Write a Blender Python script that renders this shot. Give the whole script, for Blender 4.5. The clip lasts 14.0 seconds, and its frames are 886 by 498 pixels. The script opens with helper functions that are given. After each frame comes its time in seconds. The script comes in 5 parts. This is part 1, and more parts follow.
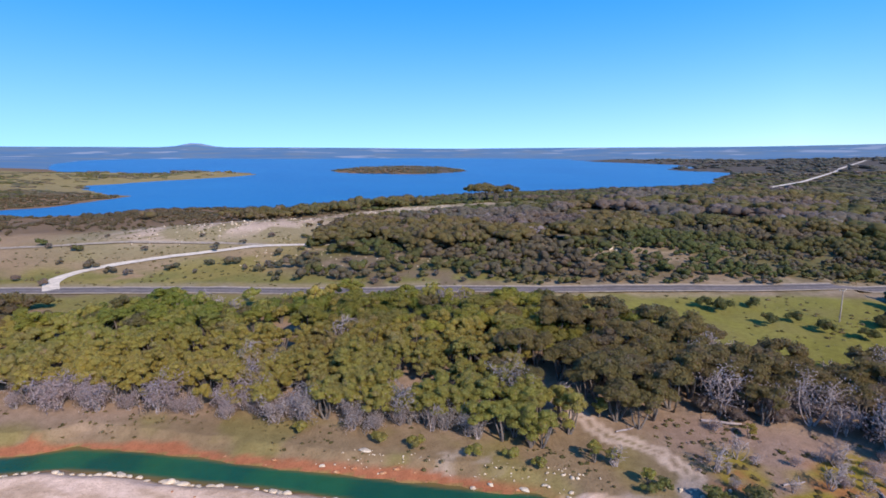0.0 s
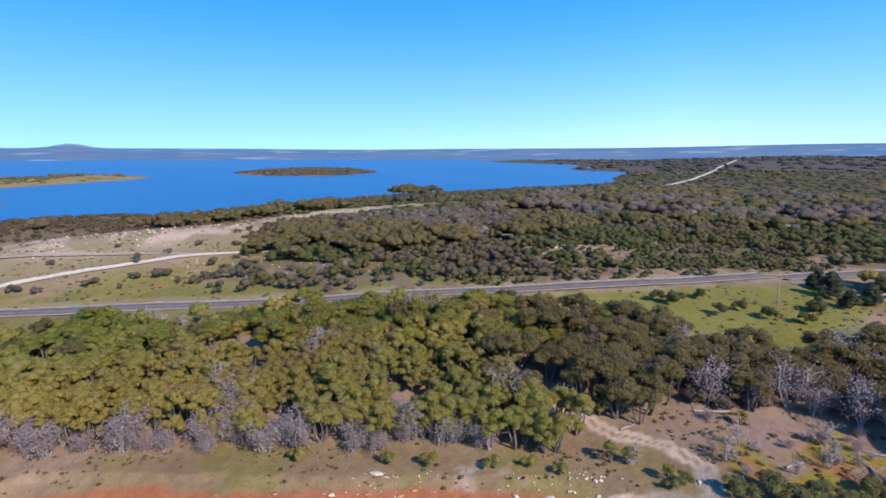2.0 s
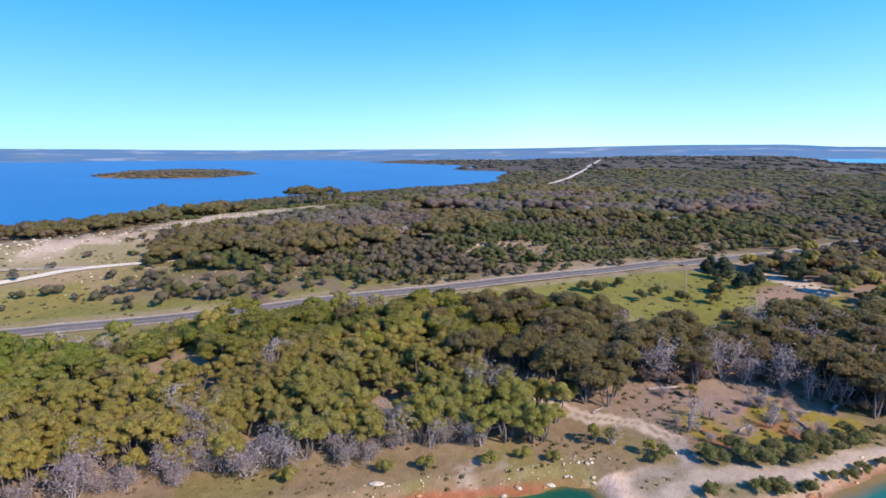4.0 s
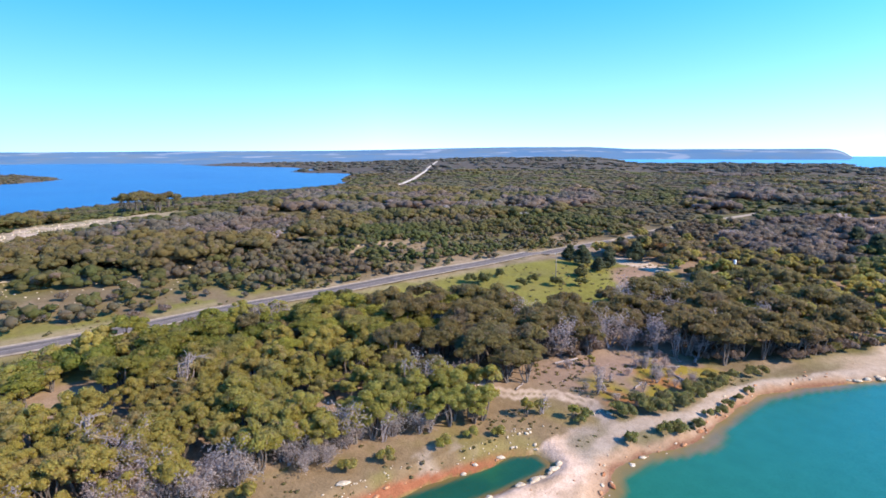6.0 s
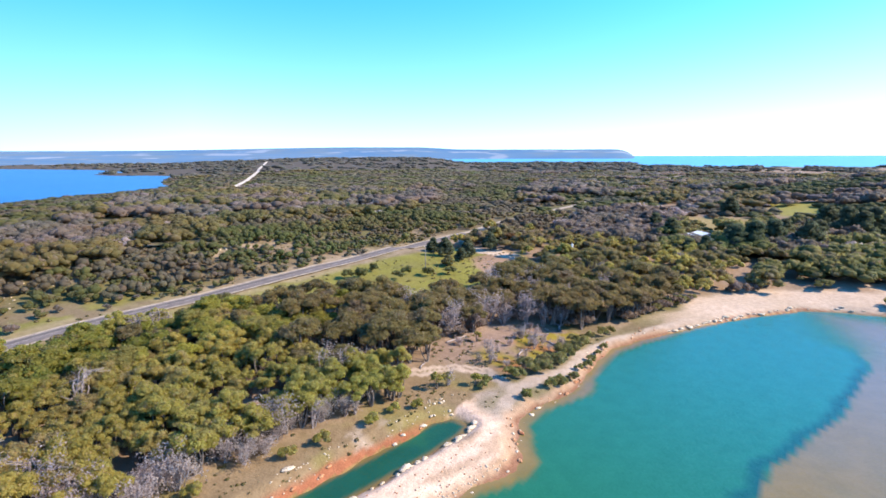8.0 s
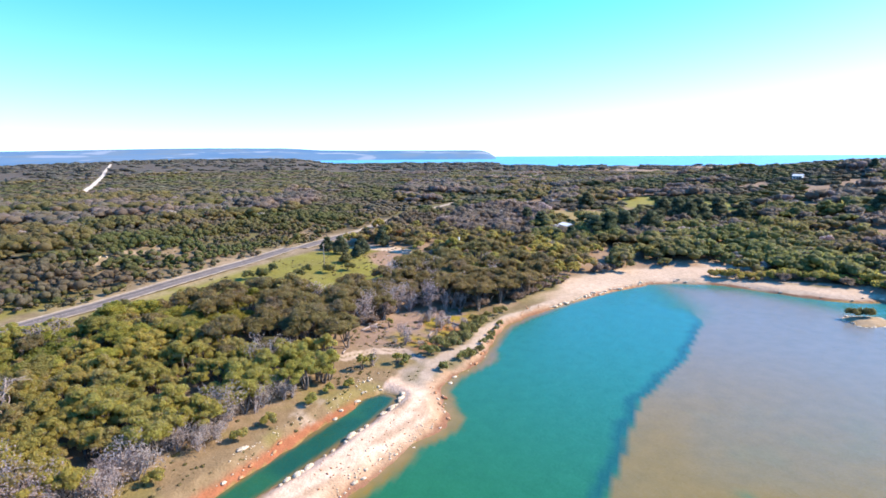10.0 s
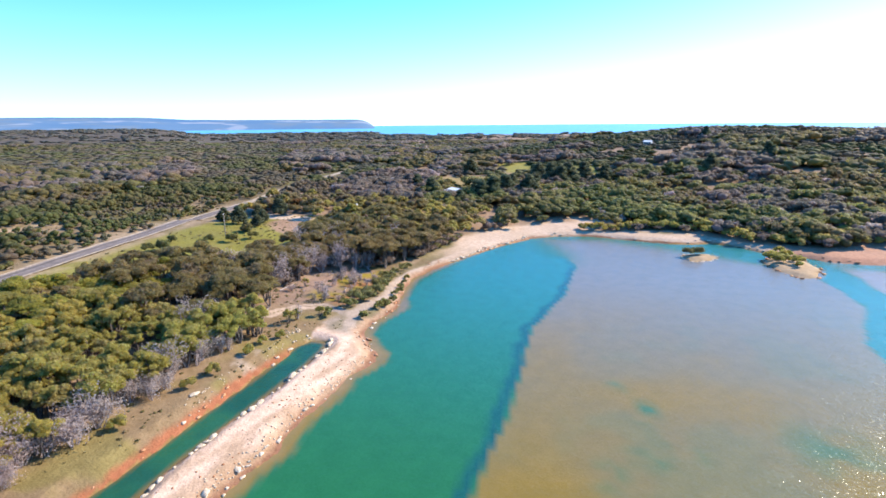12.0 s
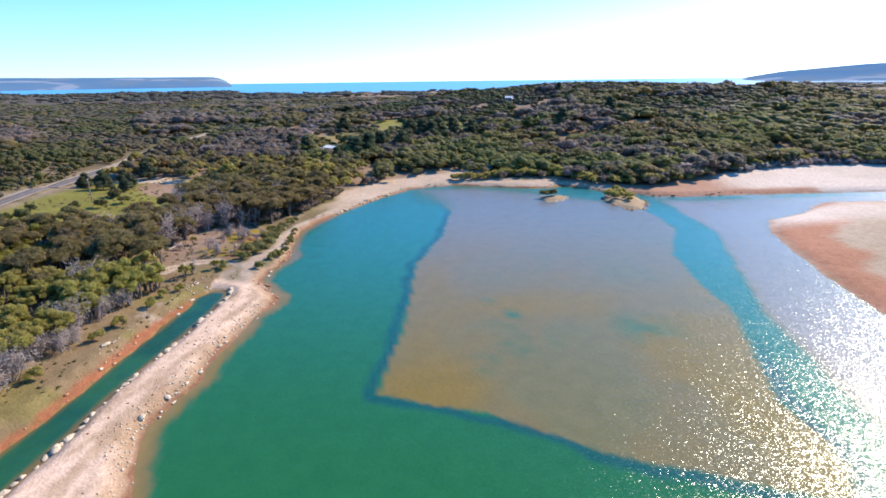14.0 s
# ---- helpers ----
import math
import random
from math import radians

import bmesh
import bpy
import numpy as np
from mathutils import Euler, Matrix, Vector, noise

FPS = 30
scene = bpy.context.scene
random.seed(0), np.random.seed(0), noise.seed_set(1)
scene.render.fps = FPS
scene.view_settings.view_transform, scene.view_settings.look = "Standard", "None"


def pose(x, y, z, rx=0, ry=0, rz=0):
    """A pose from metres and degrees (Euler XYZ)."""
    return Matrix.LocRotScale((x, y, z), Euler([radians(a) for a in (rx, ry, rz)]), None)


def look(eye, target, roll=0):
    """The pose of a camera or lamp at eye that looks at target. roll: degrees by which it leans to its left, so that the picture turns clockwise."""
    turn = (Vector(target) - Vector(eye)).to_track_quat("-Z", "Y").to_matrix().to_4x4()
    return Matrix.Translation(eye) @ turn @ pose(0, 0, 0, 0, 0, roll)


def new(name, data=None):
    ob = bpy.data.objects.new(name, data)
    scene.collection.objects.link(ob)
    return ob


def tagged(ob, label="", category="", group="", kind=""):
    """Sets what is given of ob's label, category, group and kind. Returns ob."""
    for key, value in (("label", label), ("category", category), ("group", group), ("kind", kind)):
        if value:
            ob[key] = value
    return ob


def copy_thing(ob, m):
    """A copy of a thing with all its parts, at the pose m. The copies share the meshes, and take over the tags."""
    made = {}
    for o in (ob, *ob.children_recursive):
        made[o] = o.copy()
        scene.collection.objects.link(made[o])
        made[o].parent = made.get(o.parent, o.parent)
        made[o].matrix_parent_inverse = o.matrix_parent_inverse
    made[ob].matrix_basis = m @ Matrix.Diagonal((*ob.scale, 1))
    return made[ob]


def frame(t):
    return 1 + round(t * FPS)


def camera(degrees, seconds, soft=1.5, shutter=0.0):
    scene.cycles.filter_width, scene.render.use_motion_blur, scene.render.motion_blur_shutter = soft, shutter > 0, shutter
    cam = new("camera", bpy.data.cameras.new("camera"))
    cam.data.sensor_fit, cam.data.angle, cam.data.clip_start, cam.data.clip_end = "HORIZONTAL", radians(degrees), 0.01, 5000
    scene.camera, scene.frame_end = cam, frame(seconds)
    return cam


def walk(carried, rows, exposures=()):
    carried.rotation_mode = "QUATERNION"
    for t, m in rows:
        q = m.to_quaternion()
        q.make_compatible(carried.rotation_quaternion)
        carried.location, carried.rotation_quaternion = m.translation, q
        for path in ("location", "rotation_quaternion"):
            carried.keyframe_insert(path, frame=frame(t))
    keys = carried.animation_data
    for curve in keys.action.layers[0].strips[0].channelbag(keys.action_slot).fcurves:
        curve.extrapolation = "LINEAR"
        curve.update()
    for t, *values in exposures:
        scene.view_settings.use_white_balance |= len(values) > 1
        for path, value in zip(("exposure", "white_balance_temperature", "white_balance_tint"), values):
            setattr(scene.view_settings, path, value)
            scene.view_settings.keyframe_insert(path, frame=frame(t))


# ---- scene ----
cam = camera(78.4, 14.0, soft=1.65)
# seconds, eye, target, roll
PATH = [
    (0, (-0.209, 0.326, 39.595), (-0.219, 2.294, 39.24), 0.1),
    (0.5, (-3.163, 1.399, 39.552), (-3.118, 3.367, 39.199), 0.1),
    (1, (-6.274, 2.558, 39.51), (-6.149, 4.523, 39.158), 0.05),
    (1.5, (-9.315, 3.699, 39.464), (-9.089, 5.655, 39.114), 0.05),
    (2, (-12.525, 4.829, 39.429), (-12.197, 6.77, 39.078), 0.05),
    (4.5, (-28.002, 9.975, 39.091), (-27.136, 11.744, 38.745), 0),
    (5, (-31.265, 11.072, 39.037), (-30.269, 12.772, 38.693), 0),
    (5.5, (-34.26, 12.053, 38.982), (-33.15, 13.681, 38.638), 0),
    (6, (-37.418, 12.965, 38.904), (-36.176, 14.494, 38.562), -0.1),
    (6.5, (-40.367, 13.818, 38.837), (-39.006, 15.242, 38.494), -0.1),
    (7, (-43.6, 14.635, 38.778), (-42.114, 15.929, 38.436), -0.15),
    (7.5, (-46.639, 15.401, 38.724), (-45.071, 16.595, 38.384), -0.15),
    (8, (-49.866, 16.103, 38.682), (-48.221, 17.187, 38.339), -0.2),
    (10.5, (-65.652, 18.958, 38.713), (-63.765, 19.515, 38.356), -0.4),
    (11, (-69.064, 19.576, 38.657), (-67.154, 20.028, 38.274), -0.4),
    (11.5, (-72.23, 20.214, 38.59), (-70.306, 20.57, 38.18), -0.4),
    (12, (-75.455, 20.832, 38.528), (-73.522, 21.074, 38.077), -0.5),
    (12.5, (-78.626, 21.335, 38.475), (-76.69, 21.475, 37.992), -0.55),
    (13, (-81.915, 21.808, 38.463), (-79.986, 21.833, 37.938), -0.6),
    (13.5, (-85.029, 22.164, 38.485), (-83.111, 22.074, 37.925), -0.7),
    (14, (-88.141, 22.48, 38.52), (-86.244, 22.273, 37.923), -0.75),
]
EXPOSURES = ((0, 0.6, 6450, 15), (2, 0.69, 6500, 14), (5, 1.01, 6650, 12), (7.5, 1.33, 6900, 10), (8, 1.37, 6950, 10), (10.5, 1.48, 7100, 10), (12.5, 1.3, 7100, 10), (14, 1.0, 7000, 10))
walk(cam, [(t, look(eye, target, roll)) for t, eye, target, roll in PATH], EXPOSURES)
# ---- place ----
# ---------------------------------------------------------------- light
SUN_AZ, SUN_EL = 146.0, 36.0
world = bpy.data.worlds.new("sky")
scene.world = world
world.use_nodes = True
wn = world.node_tree
wn.nodes.clear()
sky = wn.nodes.new("ShaderNodeTexSky")
sky.sky_type, sky.sun_disc = "NISHITA", False
sky.sun_elevation, sky.sun_rotation = radians(SUN_EL), radians(SUN_AZ)
sky.altitude, sky.air_density, sky.dust_density, sky.ozone_density = 0, 1.0, 0.6, 3.0
# the blue deepens sooner above the horizon on the side away from the sun
sky_way = wn.nodes.new("ShaderNodeTexCoord")
sky_side = wn.nodes.new("ShaderNodeVectorMath")
sky_side.operation = "DOT_PRODUCT"
sky_side.inputs[1].default_value = (-math.sin(radians(SUN_AZ)), -math.cos(radians(SUN_AZ)), 0)
sky_lift = wn.nodes.new("ShaderNodeMapRange")
sky_lift.inputs["From Min"].default_value, sky_lift.inputs["From Max"].default_value = 0.4, 1.0
sky_lift.inputs["To Min"].default_value, sky_lift.inputs["To Max"].default_value = 0.06, 0.18
sky_up = wn.nodes.new("ShaderNodeCombineXYZ")
sky_sum = wn.nodes.new("ShaderNodeVectorMath")
wn.links.new(sky_way.outputs["Generated"], sky_side.inputs[0]), wn.links.new(sky_side.outputs["Value"], sky_lift.inputs["Value"])
wn.links.new(sky_lift.outputs[0], sky_up.inputs["Z"]), wn.links.new(sky_way.outputs["Generated"], sky_sum.inputs[0])
wn.links.new(sky_up.outputs[0], sky_sum.inputs[1]), wn.links.new(sky_sum.outputs[0], sky.inputs["Vector"])
sky_bg = wn.nodes.new("ShaderNodeBackground")
sky_bg.inputs["Strength"].default_value = 0.15
sky_tint = wn.nodes.new("ShaderNodeMix")
sky_tint.data_type, sky_tint.blend_type = "RGBA", "MULTIPLY"
sky_tint.inputs[0].default_value = 1.0
wn.links.new(sky.outputs[0], sky_tint.inputs[6])
# whiter haze low over the horizon
sky_low = wn.nodes.new("ShaderNodeSeparateXYZ")
sky_haze = wn.nodes.new("ShaderNodeMapRange")
sky_haze.interpolation_type = "SMOOTHSTEP"
sky_haze.inputs["From Min"].default_value, sky_haze.inputs["From Max"].default_value = -0.02, 0.3
sky_tone = wn.nodes.new("ShaderNodeMix")
sky_tone.data_type = "RGBA"
sky_tone.inputs[6].default_value, sky_tone.inputs[7].default_value = (0.82, 0.93, 1.1, 1), (0.42, 0.88, 1.27, 1)
wn.links.new(sky_way.outputs["Generated"], sky_low.inputs[0]), wn.links.new(sky_low.outputs["Z"], sky_haze.inputs["Value"])
wn.links.new(sky_haze.outputs[0], sky_tone.inputs[0]), wn.links.new(sky_tone.outputs[2], sky_tint.inputs[7])
sky_rich = wn.nodes.new("ShaderNodeHueSaturation")
sky_rich.inputs["Saturation"].default_value = 1.08
wn.links.new(sky_tint.outputs[2], sky_rich.inputs["Color"])
wn.links.new(sky_rich.outputs[0], sky_bg.inputs["Color"])
wn.links.new(sky_bg.outputs[0], wn.nodes.new("ShaderNodeOutputWorld").inputs[0])

sun_data = bpy.data.lights.new("sun", "SUN")
sun_data.energy, sun_data.angle, sun_data.color = 4.05, radians(0.53), (1.0, 0.87, 0.7)
sun = new("sun", sun_data)
sun_way = Vector((math.sin(radians(SUN_AZ)) * math.cos(radians(SUN_EL)), math.cos(radians(SUN_AZ)) * math.cos(radians(SUN_EL)), math.sin(radians(SUN_EL))))
sun.matrix_basis = look(sun_way * 300, (0, 0, 0))

# ---------------------------------------------------------------- plan
# shores and tracks, x y in metres
LAGOON = [(-400, 60), (-120, 52), (-70, 46.5), (-44, 47.7), (-38, 49.7), (-30, 51), (-20, 48.6), (-10.6, 47.5), (0, 45), (7.2, 42.5), (9.5, 43), (13, 45.5),
          (17.5, 47.7), (25, 46.8), (34, 44), (40, 45.2), (55, 45), (65, 41.5), (73, 37), (83, 31.5), (94, 24.5), (102, 18.5), (108, 13.5), (112, 6), (113.5, -5),
          (110, -14), (106, -23), (102.7, -31), (103.2, -37), (105.5, -43.5), (99, -51), (90, -55), (88, -62), (82, -68), (80, -80), (80, -97)]
LAGOON += [(77, -147), (70, -200), (58, -200), (62, -137), (64, -115), (52, -97), (47, -84), (36, -76), (24, -71.5), (5.6, -65), (-17, -59), (-70, -62), (-250, -150), (-400, -150)]
POND = [(-90, 62.5), (-57, 65.4), (-50, 67.5), (-42, 67), (-34, 65.7), (-26, 64), (-16, 62.3), (-8, 61), (-1, 59.6), (6, 58.6), (11, 58.2), (13.6, 56.2), (13, 53.3),
        (10, 53), (3.8, 53.6), (-5, 55.2), (-14, 57), (-22.5, 58.8), (-30.6, 59.8), (-40, 61.3), (-48, 62.2), (-54, 61.3), (-90, 57)]
SHOAL = [(108, 11), (90, 6), (72, 2.4), (47, 7.5), (25, 16), (2.7, 18.7), (-15.6, 22), (-26.4, 24.3), (-30, 17), (-33, 11), (-37, 4.8), (-41, 0.7), (-47, -12), (-52, -20),
         (-46, -24), (-33, -25.6), (-21, -31), (-11, -35), (4.4, -38), (22, -42), (44, -54), (72, -57), (82, -44), (98, -27), (109, -10)]
FLATS = [(84, -64), (70, -65), (38, -61), (13, -50), (-9, -40), (-25, -36), (-38, -32), (-47, -31), (-80, -45), (-80, -90), (20, -110), (60, -210), (90, -210), (95, -100)]
LAKE = [(-320, 330), (-275, 335), (-250, 317), (-222, 331), (-208, 355), (-190, 372), (-154, 377), (-119, 372), (-60, 420), (-14, 467), (72, 531), (167, 589), (242, 619), (335, 685),
        (397, 802), (530, 1014), (528, 1090), (488, 1130), (500, 1250), (608, 1312), (690, 1640), (655, 1773), (615, 1930), (567, 2124), (570, 2500), (640, 2800), (400, 3000), (-100, 3080), (-480, 2960),
        (-585, 2860), (-870, 2800), (-1184, 2820), (-1390, 2680), (-1500, 2450), (-1400, 2090), (-1130, 1570), (-863, 1185), (-715, 1003), (-631, 912), (-572, 936), (-486, 930), (-455, 1000), (-415, 1030),
        (-355, 984), (-316, 915), (-335, 832), (-355, 763), (-386, 703), (-392, 653), (-414, 620), (-354, 533), (-304, 488), (-274, 478), (-280, 436), (-279, 386)]
ISLE = [(-235, 1100), (-200, 1005), (-140, 955), (-40, 945), (8, 1005), (46, 1090), (30, 1200), (-60, 1270), (-170, 1230)]
ISLET_A = [(85, -28.5), (80, -30.5), (81, -35.5), (85.5, -39.3), (89.3, -36.7), (88.3, -31)]
ISLET_B = [(81, -49), (71, -49.5), (64.5, -51.8), (65.5, -56), (74, -61), (84, -61.5), (89, -56)]
ROAD = [(-420, 118), (-200, 127), (-113, 130), (-41, 131.3), (0, 131.7), (50, 132.2), (100, 133), (122, 131), (140, 128.5)]
ROAD_FAR = [(138, 129), (172, 128.5), (250, 128), (340, 131), (433, 139), (675, 157), (1030, 168), (1500, 172)]
TRACK_A = [(-98, 130.5), (-102.5, 137), (-103, 144), (-100, 150.5), (-93, 157), (-84, 163), (-71, 171), (-57.8, 178), (-30, 184)]
TRACK_B = [(-260, 165), (-146, 175), (-110, 176.5), (-91, 177), (-73, 179.5), (-57, 178.5)]
TRACK_FAR = [(250, 436), (272, 462), (432, 652), (537, 773), (1009, 1328)]
TRACK_WOOD = [(14, 81.5), (17.6, 77), (22, 68), (27.2, 65), (28.8, 60), (27, 54.5), (24, 51)]
TRACK_SHORE = [(-60, 54), (-40, 56.2), (-20, 54), (0, 50), (10, 48.6), (18, 50.3), (27, 52.5), (32, 50.3), (41, 48.4), (53, 47.4), (64, 43.8), (76, 38), (93, 30.5), (112, 22), (121, 8), (121, -10),
               (116, -28), (115, -46)]
DUNE = [(-100, 196), (-74, 218), (-50, 262), (-22, 308), (12, 338)]
FIELD = [(-130, 117), (-60, 119), (-30, 122), (24, 117), (42, 99), (60, 83), (82, 82), (98, 76), (108, 86), (118, 96), (113, 118), (82, 126), (40, 128), (-130, 123)]
MEADOWS = [[(196, 32), (194, 47), (200, 58), (226, 64), (232, 34), (210, 30)], [(244, 22), (298, 32), (303, 6), (246, 6)], [(220, -13), (262, -6), (268, -18), (250, -34), (228, -32)]]
WOOD_BAND = [(-42, 186), (30, 178), (70, 205), (104, 222), (136, 196), (200, 198), (275, 235), (350, 300), (270, 335), (245, 430), (150, 395), (90, 330), (30, 262), (-30, 228)]
CLEARING = [(28, 72), (34, 73), (44, 70), (52, 66), (58, 60), (60, 50), (52, 48.5), (40, 50), (31, 54), (30, 62)]
EAST_Y, EAST_X = [-260, -177, -153, -121, -99, -71.5, -56, -45], [90, 109, 115, 111, 100, 91.5, 100, 112]
HOLLOWS = [(-21, 104, 3), (-12, 102.5, 2.6), (-6, 100.5, 2.4), (-0.5, 99, 2.6), (-32, 111.5, 2.6), (20, 96, 2), (-25, 111, 3), (-14, 112, 2.6), (-76, 119, 6), (130, 81, 3), (103, 90, 6), (98, 96, 7), (92, 87, 6), (104, 99, 5), (98, 84, 5), (115, 112, 4.5), (115, 104, 5), (112, 97, 4.5), (109, 91, 3), (120, 98, 4), (119, 91, 4), (122, 106, 3.5), (36, 104, 3)]


def dist_line(x, y, pts):
    best = np.full(np.shape(x), 1e9)
    for (ax, ay), (bx, by) in zip(pts, pts[1:]):
        dx, dy = bx - ax, by - ay
        t = np.clip(((x - ax) * dx + (y - ay) * dy) / (dx * dx + dy * dy), 0, 1)
        best = np.minimum(best, np.hypot(x - ax - t * dx, y - ay - t * dy))
    return best


def signed(x, y, pts):
    """Distance to a closed outline, negative inside."""
    inside = np.zeros(np.shape(x), bool)
    for (ax, ay), (bx, by) in zip(pts, pts[1:] + pts[:1]):
        cross = ((ay > y) != (by > y)) & (x < (bx - ax) * (y - ay) / (by - ay if by != ay else 1e-9) + ax)
        inside ^= cross
    d = dist_line(x, y, pts + pts[:1])
    return np.where(inside, -d, d)


def smooth(v, a, b):
    t = np.clip((v - a) / (b - a), 0, 1)
    return t * t * (3 - 2 * t)


def lattice(ix, iy, seed):
    h = (ix.astype(np.int64) * 374761393 + iy.astype(np.int64) * 668265263 + seed * 974634777) & 0xFFFFFFFF
    h = ((h ^ (h >> 13)) * 1274126177) & 0xFFFFFFFF
    return ((h ^ (h >> 16)) & 0xFFFF) / 65535.0


def noise2(x, y, size, seed=0, octaves=3):
    """Value noise, 0 to 1."""
    x, y = np.asarray(x, float), np.asarray(y, float)
    total, amp, norm = 0, 1.0, 0
    for k in range(octaves):
        u, v = x / size * 2 ** k, y / size * 2 ** k
        iu, iv = np.floor(u), np.floor(v)
        fu, fv = u - iu, v - iv
        fu, fv = fu * fu * (3 - 2 * fu), fv * fv * (3 - 2 * fv)
        s = seed * 17 + k
        n = (lattice(iu, iv, s) * (1 - fu) + lattice(iu + 1, iv, s) * fu) * (1 - fv) + (lattice(iu, iv + 1, s) * (1 - fu) + lattice(iu + 1, iv + 1, s) * fu) * fv
        total, norm, amp = total + amp * n, norm + amp, amp * 0.5
    return total / norm


def wobble(x, y, size, amount, seed):
    return x + amount * (2 * noise2(x, y, size, seed, 3) - 1), y + amount * (2 * noise2(x, y, size, seed + 50, 3) - 1)


def height(x, y):
    x, y = np.asarray(x, float), np.asarray(y, float)
    wx, wy = wobble(x, y, 5.0, 0.9, 3)
    dl, dp, dk = signed(wx, wy, LAGOON), signed(wx, wy, POND), signed(*wobble(x, y, 40, 8, 5), LAKE)
    inland = np.where(x > 100, np.minimum(dl, np.hypot(np.maximum(x - 60, 0), 0.55 * np.maximum(np.abs(y), 40))), dl)
    z = 0.75 * smooth(dl, 0, 3.5) + 0.06 * np.clip(inland - 4, 0, 125)
    z = z + 0.8 * (noise2(x, y, 30, 1) - 0.5) * smooth(dl, 8, 30) + 0.25 * (noise2(x, y, 4, 2) - 0.5) * smooth(dl, 1.5, 5)
    z = z + 2.6 * np.exp(-((x - 52) / 50) ** 2 - ((y - 176) / 24) ** 2)
    z = z + 3.2 * np.exp(-(dist_line(x, y, DUNE) / 26) ** 2)
    d = np.hypot(x, y)
    yaw = np.degrees(np.arctan2(x, y))
    far = smooth(d, 500, 1900) * smooth(yaw, 22, 45)
    z = z + far * (15 * smooth(yaw, 22, 40) * smooth(yaw, 58, 53) - 3 * smooth(yaw, 54, 60) + 5 * (noise2(x, y, 500, 7) - 0.3))
    z = z + 21 * np.exp(-((x - 430) / 170) ** 2 - ((y + 140) / 150) ** 2) + 15 * np.exp(-((x - 330) / 150) ** 2 - ((y + 330) / 170) ** 2)
    # marsh and the land by the lake
    z = np.where(dk < 150, np.minimum(z, 0.3 + 0.055 * np.maximum(dk, 0)), z)
    isle = signed(x, y, ISLE)
    z = np.where(dk < 0, -np.minimum(3.0, -dk * 0.06), z)
    z = np.where(isle < 0, np.minimum(6.5, -isle * 0.12), z)
    # far hills to the north, west and east, open sea to the south-east
    hills = smooth(d, 3000, 4400) * smooth(yaw, 77.5, 73.5) * smooth(yaw, -150, -120)
    z = np.where(dk > 20, z + hills * (40 + 26 * noise2(x, y, 1500, 9, 2) + 22 * smooth(yaw, 0, 50) + 34 * np.exp(-((yaw + 24.5) / 1.2) ** 2) * smooth(d, 3800, 4500)), z)
    south = smooth(d, 3000, 4300) * smooth(yaw, 117, 136)
    z = z + south * (80 + 30 * noise2(x, y, 900, 19, 2))
    sea = smooth(yaw, 74.5, 77) * smooth(yaw, 128, 119) * smooth(d, 1500, 2000)
    strait = smooth(yaw, 50, 58) * smooth(d, 2300, 2500) * smooth(d, 3600, 3200) * smooth(yaw, 128, 119)
    z = z * (1 - np.maximum(sea, strait)) - 30 * np.maximum(sea, strait)
    # lagoon bed, shoal and flats
    bed = -3.0 * smooth(-dl, 0, 5)
    sx, sy = wobble(x, y, 6, 0.8, 11)
    bank = -0.35 - 2.6 * smooth(signed(sx, sy, SHOAL), -0.6, 1.6)
    pits = sum(w * np.exp(-((x - px) / rx) ** 2 - ((y - py) / ry) ** 2) for px, py, rx, ry, w in ((-15.5, 2.5, 3.5, 4.5, 1.0), (-5, 2.4, 4, 2.5, 1.0), (-20.5, 10, 3, 3, 0.7), (2.5, 4, 4, 3, 0.6), (-13, -18, 8, 7, 0.6)))
    bank = bank - 0.95 * pits * smooth(noise2(x, y, 5, 23), 0.25, 0.6)
    bank = np.maximum(bank, -0.2 - 2.8 * smooth(signed(sx, sy, FLATS), -3, 3))
    bed = np.maximum(bed, np.minimum(bank, -0.12))
    z = np.where(dl < 0, bed, z)
    for islet in (ISLET_A, ISLET_B):
        di = signed(*wobble(x, y, 3, 0.7, 31), islet)
        z = np.maximum(z, np.where(di < 1, np.clip(-di * 0.4, -0.4, 0.7), -9))
    pond = np.where(dp < 0, -1.3 * smooth(-dp, 0, 2.0), 0.45 * dp + 0.02)
    z = np.where(dp < 2.5, np.minimum(z, pond), z)
    return z


def height_at(x, y):
    return float(height(np.array([x]), np.array([y]))[0])

# ---------------------------------------------------------------- materials
def shader(name, rough=0.85, specular=0.25):
    m = bpy.data.materials.new(name)
    m.use_nodes = True
    b = m.node_tree.nodes["Principled BSDF"]
    b.inputs["Roughness"].default_value, b.inputs["Specular IOR Level"].default_value = rough, specular
    return m, m.node_tree, b


def node(tree, kind, **values):
    n = tree.nodes.new(kind)
    for key, value in values.items():
        n.inputs[key.replace("_", " ")].default_value = value
    return n


def mix(tree, factor, a, b, blend="MIX"):
    n = tree.nodes.new("ShaderNodeMix")
    n.data_type, n.blend_type = "RGBA", blend
    for socket, value in ((n.inputs[0], factor), (n.inputs[6], a), (n.inputs[7], b)):
        if hasattr(value, "is_linked"):
            tree.links.new(value, socket)
        else:
            socket.default_value = value if isinstance(value, float) else (*value, 1)
    return n.outputs[2]


